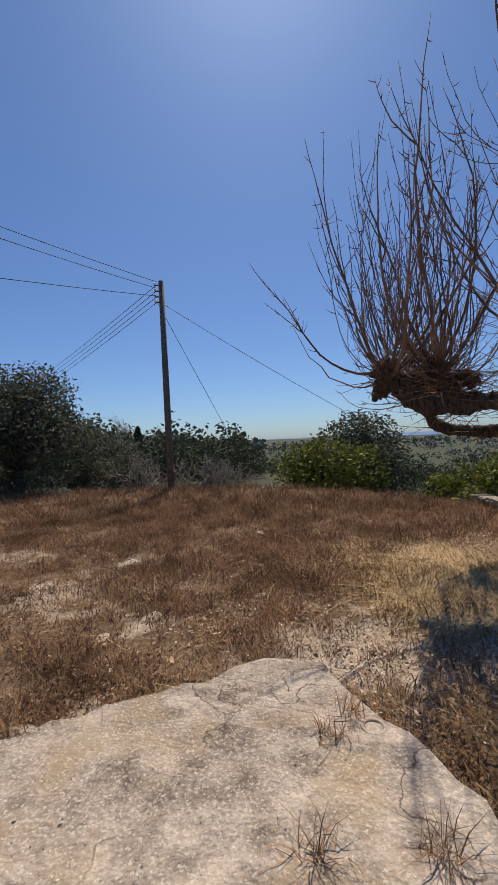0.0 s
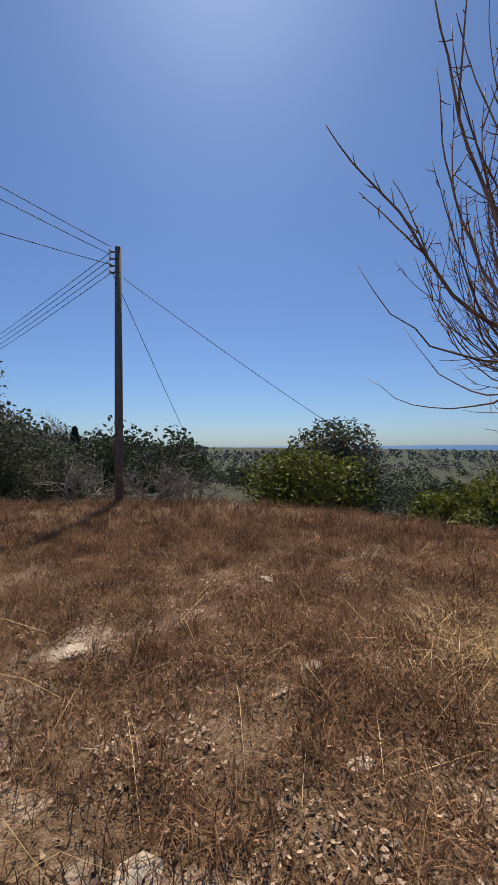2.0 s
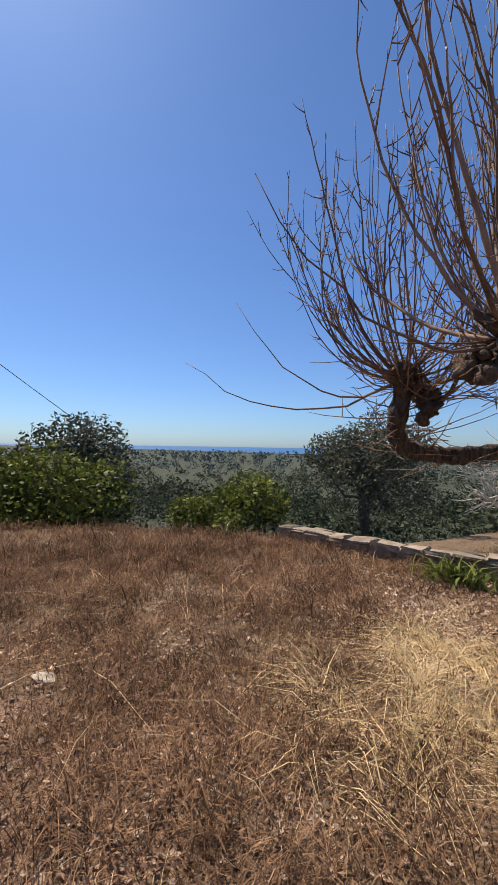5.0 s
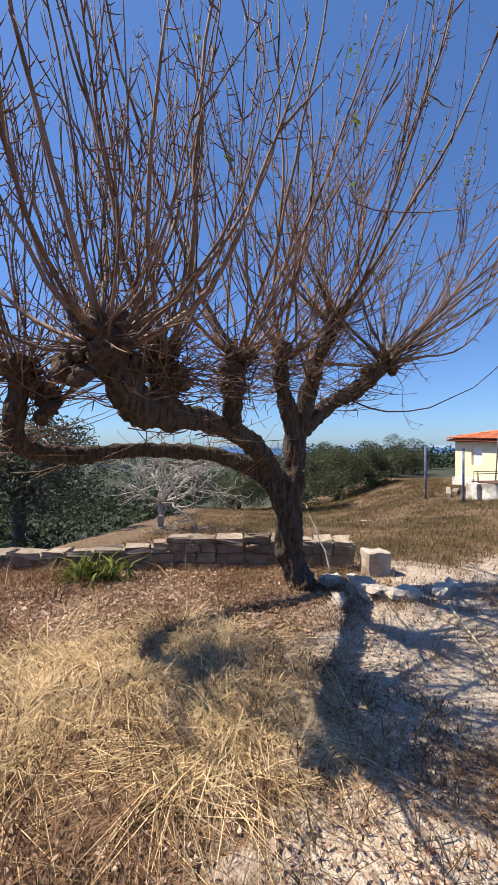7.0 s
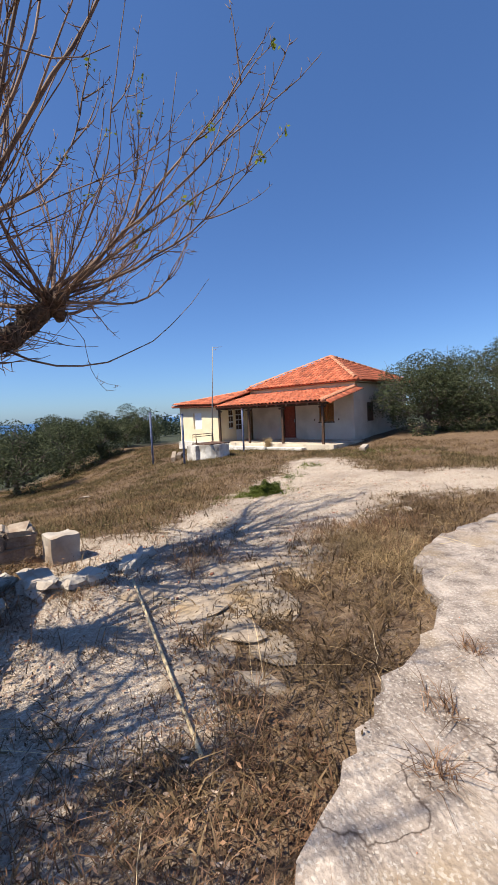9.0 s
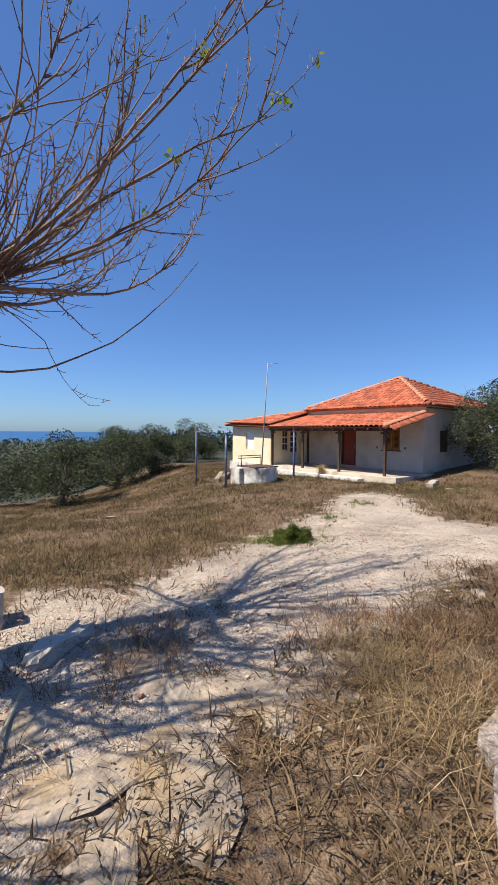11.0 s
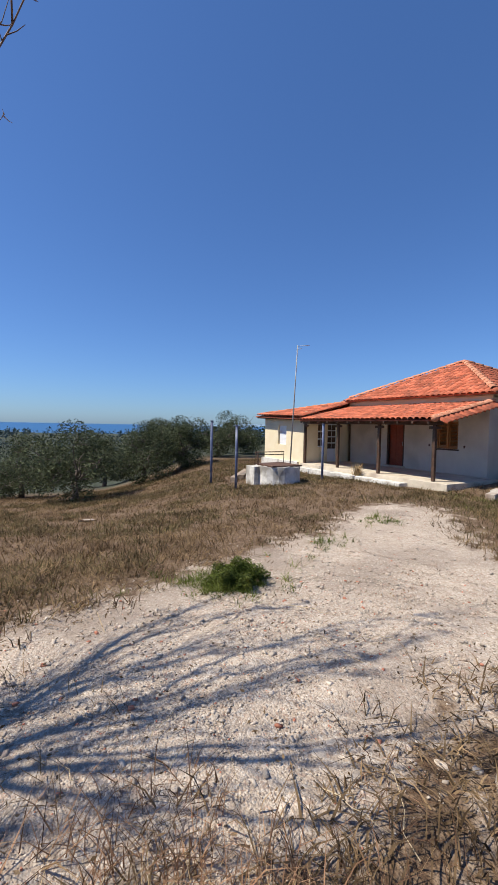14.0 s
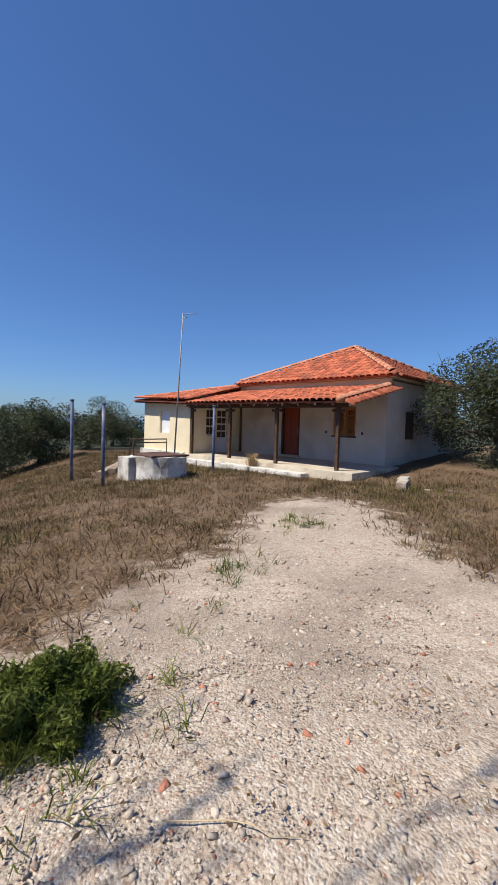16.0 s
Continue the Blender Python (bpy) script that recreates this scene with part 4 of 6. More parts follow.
    for _, pp, rr in limbs:
        pp = np.array(pp, float)
        for _ in range(95):
            t = rs.uniform(0.9, len(pp) - 1.001)
            k = int(t)
            c = pp[k] + (pp[k + 1] - pp[k]) * (t - k)
            d = rs.normal(0, 1, 3)
            d /= np.linalg.norm(d)
            ps += shoots_of(rs, c + d * rr[k] * 0.8, 1, rs.uniform(0.25, 1.0), 0.2, 0.3, None, 0.6, 0.006, False)
    v, f = tubes(ps, 4)
    tagged(child("fine_growth", quick_mesh("sprigs", v, f, SHOOT, True), tree, "tangle of short bare sprigs"), kind="stuff")
    for _, pp, rr in limbs:
        pp = np.array(pp, float)
        for k in range(2, len(pp) - 1):
            part("burr", lumpy(rs, pp[k] + [0, 0, rr[k] * 0.4], rr[k] * 0.6, 4), KNOT, tree, "", True)
    for k, o in ((M, (0.25, -0.1, -0.15)), (M, (-0.02, 0.2, -0.2)), (M2, (0.3, -0.05, -0.12)), (L, (0.12, -0.2, -0.3)), (C, (0.05, 0.05, -0.3)), (K1, (0.05, 0.25, -0.2))):
        part("burr", lumpy(rs, k + np.array(o), 0.11, 6), KNOT, tree, "", True)
    # low whips
    for a, c, sag in ((K1 + [0.1, 0.5, -0.5], (7.0, 2.1, 3.45), -0.55), (L, (4.3, 9.9, 2.75), -0.4), (L, (4.6, 9.4, 3.4), -0.5), (M, (3.3, 7.9, 3.5), -0.45), (M, (3.6, 5.6, 3.7), -0.4)):
        v, f = tubes([(bend(a, c, (0, 0, sag), 10, 0.02, rs), np.linspace(0.014, 0.003, 10))], 6)
        child("shoot", quick_mesh("shoot", v, f, SHOOT, True), tree, "low sweeping bare shoot")
    buds = np.repeat(np.array(buds), 8, 0)
    v, f = leaf_mesh(buds + rs.normal(0, 0.04, buds.shape), 0.07, 0.04, rs)
    tagged(child("young_foliage", quick_mesh("young_foliage", v, f, YOUNGLEAF), tree, "tiny fresh yellow-green leaves"), kind="stuff")


build_pollard()


# ---- other trees and bushes ----
def crown_points(rs, blobs, n):
    w = np.array([b[3] ** 2 for b in blobs])
    pick = rs.choice(len(blobs), n, p=w / w.sum())
    d = rs.normal(0, 1, (n, 3))
    d /= np.linalg.norm(d, axis=1, keepdims=True)
    b = np.array(blobs)[pick]
    return b[:, :3] + d * b[:, 3:4] * rs.uniform(0.35, 1.08, (n, 1)) ** 0.6 * [1, 1, 0.85]


def leafy_tree(name, x, y, h, w, seed, leaves, leafmat, label, trunk=0.35, leaf=(0.09, 0.03), barkmat=None, z=None, blobs_n=16, low=0.25, group="", lean=0.0):
    """Tapered trunk, forking limbs and a crown of many small leaves in uneven clumps."""
    rs = np.random.RandomState(seed)
    z = float(land(x, y)) if z is None else z
    tree = empty(name, pose(x, y, z), label, "bush" if "bush" in name else "tree", group)
    fork = np.array([lean * h * 0.3, 0, h * trunk])
    blobs = []
    for k in range(blobs_n):
        a = k * 2.4 + rs.uniform(-0.5, 0.5)
        t = rs.uniform(0, 1)
        zz = h * (low + (0.92 - low) * t) - w * 0.1
        rr = w * 0.5 * math.sqrt(max(0.06, 1 - (2 * t - 0.85) ** 2 * 0.8)) * rs.uniform(0.45, 0.85)
        blobs.append((math.cos(a) * rr + fork[0], math.sin(a) * rr, zz, w * rs.uniform(0.13, 0.24)))
    if trunk > 0:
        child("trunk", limb_mesh("trunk", [[0, 0, -0.3], [0.02, 0, 0.1], fork * 0.55 + [rs.normal(0, 0.06), rs.normal(0, 0.06), 0], fork], [h * 0.055, h * 0.042, h * 0.033, h * 0.03], rs, barkmat or OLIVEBARK, 10), tree)
    ps = []
    for b in blobs:
        c = np.array(b[:3])
        ps.append((bend(fork * (0.9 if trunk > 0 else 0), c, (0, 0, 0.05 * h * rs.uniform(-1, 1)), 6, 0.03 * w, rs), np.linspace(h * 0.014, h * 0.003, 6)))
        for _ in range(4):
            e = c + rs.normal(0, 1, 3) * b[3] * 0.55
            ps.append((bend(c * 0.75 + fork * 0.25, e, (0, 0, 0), 4, 0.02 * w, rs), np.linspace(h * 0.005, h * 0.0015, 4)))
    v, f = tubes(ps, 5)
    tagged(child("branchwork", quick_mesh("branchwork", v, f, barkmat or OLIVEBARK, True), tree), kind="stuff")
    v, f = leaf_mesh(crown_points(rs, blobs, leaves), leaf[0], leaf[1], rs)
    tagged(child("crown", quick_mesh("crown", v, f, leafmat), tree), kind="stuff")
    return tree


def bare_bush(name, x, y, h, w, seed, n, label, trunk=0.0, material=None, category="bush", z=None):
    """Bare forked twigs from a base or a short trunk."""
    rs = np.random.RandomState(seed)
    z = float(land(x, y)) if z is None else z
    bush = empty(name, pose(x, y, z), label, category)
    paths = []

    def grow(p, d, L, r, depth):
        q = [p]
        for _ in range(4):
            d = d + rs.normal(0, 0.22, 3) + np.array([0, 0, 0.05])
            d /= np.linalg.norm(d)
            p = p + d * L / 4
            q.append(p)
        paths.append((np.array(q), np.linspace(r, r * 0.55, 5)))
        if depth:
            for _ in range(rs.randint(2, 5)):
                e = d + rs.normal(0, 0.6, 3)
                grow(q[rs.randint(2, 5)], e / np.linalg.norm(e), L * rs.uniform(0.5, 0.8), r * 0.55, depth - 1)
    base = np.array([0, 0, h * trunk])
    for _ in range(n):
        a = rs.uniform(0, 6.28)
        d = np.array([math.cos(a) * w / h, math.sin(a) * w / h, rs.uniform(0.3, 1.0)])
        grow(base.copy(), d / np.linalg.norm(d), h * 0.42, h * 0.016, 3)
    if trunk:
        child("trunk", limb_mesh("trunk", [[0, 0, -0.3], [0, 0.02, 0.1], base], [h * 0.05, h * 0.036, h * 0.03], rs, material or GREYBARK, 10), bush)
    v, f = tubes(paths, 4)
    tagged(child("crown", quick_mesh("crown", v, f, material or GREYBARK, True), bush), kind="stuff")
    return bush


OL = "grey-green olive tree with dense small leaves"
leafy_tree("olive_tree", -7.6, 19.6, 5.9, 7.0, 1, 20000, OLIVEGREY, "large silvery olive tree at the field edge", 0.2, (0.2, 0.09), low=0.08, blobs_n=34)
leafy_tree("olive_tree", -4.2, 22.0, 4.0, 4.6, 2, 10000, OLIVEGREY, "low silvery olive tree at the field edge", 0.15, (0.17, 0.07), low=0.1, blobs_n=20)
leafy_tree("citrus_bush", 6.0, 18.3, 3.3, 4.8, 3, 8000, CITRUS, "dense bright green citrus bush at the field edge", 0.0, (0.16, 0.1), low=0.1, blobs_n=26)
leafy_tree("olive_tree", 7.4, 20.6, 4.5, 5.6, 4, 15000, OLIVEGREY, "round silvery olive crown behind a citrus bush", 0.2, (0.19, 0.085), low=0.15, blobs_n=26)
leafy_tree("citrus_bush", 10.6, 15.6, 3.1, 3.8, 5, 8500, CITRUS, "dense dark green citrus bush below the field", 0.0, (0.16, 0.1), low=0.05, blobs_n=22)
leafy_tree("olive_tree", 16.3, 14.0, 6.2, 5.0, 6, 12000, OLIVEGREY, "old olive tree with a dark trunk behind the stone wall", 0.4, (0.17, 0.07), blobs_n=24, low=0.42)
bare_bush("fig_tree", 15.6, 8.8, 3.1, 3.4, 7, 17, "bare grey fig tree with twisted branches", 0.28, GREYBARK, "tree")
for k, (x, y, h, w) in enumerate(((23.8, 3.0, 3.7, 4.6), (28.4, 0.0, 3.5, 4.2), (29.6, -2.4, 3.2, 3.6), (34, -5.5, 3.7, 4.4), (37, 2.5, 4.0, 4.4), (30, 6.5, 3.9, 4.2), (38.0, -8.0, 4, 4.6), (42, -2, 4.2, 5), (33, 11, 4.0, 4.4), (36, -1, 3.8, 4.4))):
    leafy_tree("olive_tree", x, y, h, w, 30 + k, 10000, OLIVE, OL, 0.27, (0.14, 0.055), group="olive grove towards the sea")
for k, (x, y, h, w) in enumerate(((14.0, -14.3, 4.1, 4.8), (12.3, -15.6, 4.1, 4.4), (10.6, -16.4, 4.8, 4.7), (8.6, -16.8, 5.0, 5.0), (13.0, -23.0, 5, 5.6), (8.0, -22.0, 5, 5.6), (17.5, -24, 5, 5.5))):
    leafy_tree("olive_tree", x, y, h, w, 50 + k, 24000 if k == 0 else 13000, OLIVE, OL, 0.25, (0.125, 0.048), low=0.14, blobs_n=24, group="olive trees beside the house")
bare_bush("thorn_bush", 0.5, 17.8, 2.5, 2.6, 8, 14, "bare grey thorny bush below the pole", material=THORN)
bare_bush("thorn_bush", 1.9, 18.2, 2.1, 2.4, 9, 13, "bare grey thorny bush below the pole", material=THORN)
bare_bush("thorn_bush", -2.0, 18.4, 2.6, 2.6, 11, 13, "bare grey thorny bush below the pole", material=THORN)
bare_bush("thorn_bush", 7.0, 14.4, 1.2, 1.8, 10, 12, "pale dead brushwood heap beside the citrus bush")
bare_bush("poplar_tree", -11.0, 44.0, 7.0, 5.0, 12, 14, "bare pale tree beyond the field", 0.2, GREYBARK, "tree")
for x, y, h in ((-8.4, 42.0, 5.6), (-5.6, 43.5, 4.0)):
    rs0 = np.random.RandomState(int(h * 10))
    cyp = empty("cypress_tree", pose(x, y, float(land(x, y))), "slender dark cypress tree", "tree")
    n = 2500
    tt = rs0.uniform(0, 1, n)
    rr = 0.55 * np.sin(np.pi * np.clip(tt * 0.9 + 0.08, 0, 1)) ** 0.6 * rs0.uniform(0.6, 1, n)
    aa = rs0.uniform(0, 6.28, n)
    v, f = leaf_mesh(np.stack([rr * np.cos(aa), rr * np.sin(aa), 0.3 + tt * h], 1), 0.3, 0.12, rs0)
    child("trunk", limb_mesh("trunk", [[0, 0, -0.3], [0, 0, h * 0.3], [0, 0, h * 0.6]], [0.12, 0.1, 0.05], rs0, OLIVEBARK, 8), cyp)
    tagged(child("crown", quick_mesh("crown", v, f, FARWOOD), cyp), kind="stuff")


def far_woods():
    rs = np.random.RandomState(77)
    near, far = [], []
    while len(near) + len(far) < 4300:
        phi = rs.uniform(-58, 128)
        r = 36 * math.exp(rs.uniform(0, 1) ** 0.95 * math.log(640 / 36))
        x, y = r * math.sin(radians(phi)), r * math.cos(radians(phi))
        z = float(land(x, y))
        if z < -11 or (phi > 2 and r < 48) or (phi > 80 and r < 52) or (phi > 112 and r < 90):
            continue
        if phi > 4 and r < 90 and rs.uniform() < 0.3:
            continue
        s = rs.uniform(0.55, 1.3) * (4.8 if phi < 2 else 2.6) * (1 + 0.6 * (r > 250))
        n = 300 if r < 62 and phi < 4 else 130 if r < 80 else 60 if r < 140 else 28 if r < 280 else 12
        o = rs.normal(0, 1, (n, 3))
        o /= np.linalg.norm(o, axis=1, keepdims=True)
        o *= rs.uniform(0.4, 1.0, (n, 1)) * [0.62, 0.62, 0.5]
        o[:, 2] += 0.55 + 0.14 * np.sin(o[:, 0] * 9 + x)
        k = s * (0.075 if r < 62 and phi < 4 else 0.15 if r < 80 else 0.2 if r < 140 else 0.3 if r < 280 else 0.5)
        # trees past 170 m get the leaf colour with haze mixed in
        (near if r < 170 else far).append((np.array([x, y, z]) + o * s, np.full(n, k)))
    for name, some, m, lab in (("near_groves", near, FARWOOD, "olive groves and scrub spreading over the plain"), ("far_groves", far, HAZEWOOD, "haze-tinted woods and groves far over the plain")):
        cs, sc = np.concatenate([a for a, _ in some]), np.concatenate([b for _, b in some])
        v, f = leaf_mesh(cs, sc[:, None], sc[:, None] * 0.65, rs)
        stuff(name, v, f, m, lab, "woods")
    cs, sc = [], []
    for _ in range(420):
        x, y = rs.uniform(9.5, 48), rs.uniform(8.5, 46)
        if y < 8.5 + 0.12 * (x - 9) or (x < 19 and y < 13):
            continue
        s = rs.uniform(0.5, 1.9)
        o = rs.normal(0, 1, (110, 3))
        o /= np.linalg.norm(o, axis=1, keepdims=True)
        o = o * rs.uniform(0.4, 1.0, (110, 1)) * [0.75, 0.75, 0.5] + [0, 0, 0.4]
        cs.append(np.array([x, y, float(land(x, y))]) + o * s)
        sc.append(np.full(110, s * 0.17))
    cs, sc = np.concatenate(cs), np.concatenate(sc)
    v, f = leaf_mesh(cs, sc[:, None], sc[:, None] * 0.6, rs)
    stuff("scrub", v, f, FARWOOD, "dark scrub and low bushes below the wall", "scrub")
    # far coast across the water, its haze put into the blue base colour
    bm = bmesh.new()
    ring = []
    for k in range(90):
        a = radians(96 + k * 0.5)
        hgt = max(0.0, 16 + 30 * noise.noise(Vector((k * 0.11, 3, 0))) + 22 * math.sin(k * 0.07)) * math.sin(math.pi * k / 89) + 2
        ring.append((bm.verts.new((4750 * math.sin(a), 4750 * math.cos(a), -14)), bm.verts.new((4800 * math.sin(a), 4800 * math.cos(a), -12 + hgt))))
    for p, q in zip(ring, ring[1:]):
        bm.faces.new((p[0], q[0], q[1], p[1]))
    tagged(part("backdrop", bm, FARLAND), "coast far across the sea, tinted haze blue", "coast", kind="structure")


far_woods()


# ---- pole and cables ----
def build_pole():
    rs = np.random.RandomState(4)
    px, py = -0.5, 17.3
    z0 = float(land(px, py))
    pole = empty("utility_pole", pose(px, py, z0), "tall weathered wooden utility pole with cables", "utility pole")
    H = 8.0 - z0
    v, f = tubes([(np.array([[0, 0, -0.4], [0, 0, H * 0.5], [0, 0, H]]), np.array([0.135, 0.12, 0.1]))], 14)
    child("shaft", quick_mesh("shaft", v, f, POLEWOOD, True), pole)
    for k in range(4):
        z = H - 0.15 - k * 0.22
        br = part("bracket", boxes((-0.26, -0.09, -0.02, 0.02, z - 0.02, z + 0.02), bevel=0.004), RUST, pole)
        v, f = tubes([(np.array([[-0.25, 0, z], [-0.25, 0, z + 0.05], [-0.25, 0, z + 0.12]]), np.array([0.03, 0.045, 0.02]))], 10)
        child("insulator", quick_mesh("insulator", v, f, WHITEPAINT, True), br, "pale ceramic insulator")
    top = np.array([px, py, 8.0])
    runs = [((-13.5, -2.2, 8.2), 0.0, 0.35), ((-13.7, -2.0, 7.8), 0.25, 0.35), ((-14.5, -1.0, 4.6), 0.55, 0.3),
            ((-36, 62, 8.6), 0.15, 0.8), ((-36, 62, 8.2), 0.37, 0.8), ((-36, 62, 7.8), 0.59, 0.8), ((-36, 62, 7.4), 0.8, 0.8),
            ((9.0, 20.5, 1.7), 0.7, 0.12), ((3.2, 26.0, -1.5), 0.75, 0.05)]
    for e, dz, sag in runs:
        v, f = tubes([(bend(top - [0.2, 0, dz], e, (0, 0, -sag), 24), np.full(24, 0.011))], 5)
        tagged(new("overhead_cable", quick_mesh("overhead_cable", v, f, WIRE)), "thin dark overhead cable strung from the pole", "cable", "cables of the pole")


build_pole()


# ---- stone wall by the tree ----
def rock_mesh(name, seed, material, flat=0.6):
    rs = np.random.RandomState(seed)
    bm = bmesh.new()
    bmesh.ops.create_icosphere(bm, subdivisions=2, radius=0.5)
    off = Vector(rs.uniform(-20, 20, 3))
    for v in bm.verts:
        v.co *= 1 + 0.5 * noise.noise(v.co * 1.6 + off) + 0.18 * noise.noise(v.co * 4.5 + off)
        v.co.z *= flat
    me = bpy.data.meshes.new(name)
    bm.to_mesh(me)
    bm.free()
    me.materials.append(material)
    return me


def build_stone_wall():
    rs = np.random.RandomState(9)
    wall = empty("stone_wall", Matrix.Identity(4), "low crumbling stone garden wall with mortar coping", "wall")
    line = [(8.0, 4.25), (8.12, 5.6), (8.2, 7.1), (7.95, 8.6), (7.9, 9.9), (7.95, 11.2)]

    def along(s):
        for (ax, ay), (bx, by) in zip(line, line[1:]):
            d = math.hypot(bx - ax, by - ay)
            if s <= d:
                return ax + (bx - ax) * s / d, ay + (by - ay) * s / d, math.atan2(by - ay, bx - ax)
            s -= d
        return bx, by, math.atan2(by - ay, bx - ax)
    total = sum(math.hypot(b[0] - a[0], b[1] - a[1]) for a, b in zip(line, line[1:]))

    def top(s):
        return 0.42 if s < 2.9 else 0.27 - 0.05 * (s - 2.9) / 4
    core = bmesh.new()
    s = 0.0
    while s < total - 0.05:
        x, y, a = along(s + 0.17)
        box(core, -0.18, 0.18, -0.13, 0.13, -0.6, top(s) - 0.06, m=pose(x, y, 0, 0, 0, math.degrees(a)))
        s += 0.34
    part("core", core, WALLSTONE, wall, "mortared rubble core")
    s = 0.0
    while s < total:
        w = rs.uniform(0.28, 0.5)
        x, y, a = along(s + w / 2)
        bm = boxes((-w / 2 + 0.01, w / 2 - 0.01, -0.17, 0.17, -0.035, 0.035), bevel=0.015)
        for v in bm.verts:
            v.co += Vector(rs.normal(0, 0.017, 3))
        ob = part("coping_stone", bm, COPING, wall)
        ob.matrix_basis = pose(x, y, top(s + w / 2) - 0.02 + rs.normal(0, 0.008), rs.normal(0, 2), rs.normal(0, 2), math.degrees(a))
        s += w
    for row in range(3):
        s = rs.uniform(0, 0.2) - 0.2
        while s < total:
            w = rs.uniform(0.22, 0.46)
            x, y, a = along(max(s + w / 2, 0.1))
            zc = top(max(s, 0)) - 0.13 - row * 0.15
            if zc > -0.3:
                bm = boxes((-w / 2 + 0.012, w / 2 - 0.012, 0.10, 0.165, -0.066, 0.066), bevel=0.014)
                for v in bm.verts:
                    v.co += Vector(rs.normal(0, 0.013, 3))
                ob = part("stone", bm, WALLSTONE, wall)
                ob.matrix_basis = pose(x, y, zc, 0, rs.normal(0, 2), math.degrees(a))
            s += w
    bm = boxes((-0.15, 0.15, -0.17, 0.17, -0.5, 0.3))
    bmesh.ops.subdivide_edges(bm, edges=bm.edges, cuts=6, use_grid_fill=True)
    for v in bm.verts:
        o = v.co * 6
        v.co += Vector((noise.noise(o), noise.noise(o + Vector((9, 0, 0))), noise.noise(o + Vector((0, 9, 0))))) * 0.035
    pier = part("end_pier", bm, CONCRETE, wall, "squat pale broken concrete end pier")
    pier.matrix_basis = pose(7.72, 3.98, 0.03, 0, 0, 12)


build_stone_wall()


def build_slab():
    """Cracked concrete slab with a broken edge."""
    rim = [(3.0, 4.75), (3.3, 4.1), (3.5, 3.7), (3.8, 2.9), (3.95, 2.2), (4.15, 1.75), (4.5, 1.42), (4.8, 1.05), (4.93, 0.55), (5.03, 0.0), (5.05, -1.3), (4.6, -3.2), (2.5, -4.5), (-2.0, -4.0), (-3.4, 0.0), (-2.2, 3.0), (-0.4, 3.7), (1.0, 4.1), (1.5, 4.35), (2.0, 4.5), (2.6, 4.85)]
    rs = np.random.RandomState(3)
    pts = []
    for k, (ax, ay) in enumerate(rim):
        bx, by = rim[(k + 1) % len(rim)]
        n = max(2, int(math.hypot(bx - ax, by - ay) / 0.12))
        for i in range(n):
            t = i / n
            pts.append((ax + (bx - ax) * t + rs.normal(0, 0.022), ay + (by - ay) * t + rs.normal(0, 0.022)))
    bm = bmesh.new()
    top = [bm.verts.new((x, y, 0.10 + rs.normal(0, 0.006))) for x, y in pts]
    low = [bm.verts.new((x + rs.normal(0, 0.02), y + rs.normal(0, 0.02), -0.3)) for x, y in pts]
    face = bm.faces.new(top)
    for i in range(len(pts)):
        j = (i + 1) % len(pts)
        bm.faces.new((low[i], low[j], top[j], top[i]))
    bmesh.ops.triangulate(bm, faces=[face])
    bmesh.ops.recalc_face_normals(bm, faces=bm.faces)
    for _ in range(7):
        flat = [f for f in bm.faces if f.normal.z > 0.8]
        long = {e for f in flat for e in f.edges if e.calc_length() > 0.15 and (e.verts[0].co + e.verts[1].co).y > 0 and not any(abs(g.normal.z) < 0.8 for g in e.link_faces)}
        if not long:
            break
        bmesh.ops.subdivide_edges(bm, edges=list(long), cuts=1)
        bmesh.ops.triangulate(bm, faces=[f for f in bm.faces if len(f.verts) > 3 and f.normal.z > 0.8])
        bm.normal_update()
    for v in bm.verts:
        if v.co.z > 0:
            p = v.co
            v.co.z += 0.022 * noise.noise(p * 1.3) + 0.014 * noise.noise(p * 4.1) + 0.007 * noise.noise(p * 11)
    me = bpy.data.meshes.new("concrete_slab")
    bm.to_mesh(me)
    bm.free()
    me.materials.append(CONCRETE_SLAB)
    tagged(new("concrete_slab", me), "cracked weathered concrete slab with a broken edge", "slab", kind="structure")


build_slab()


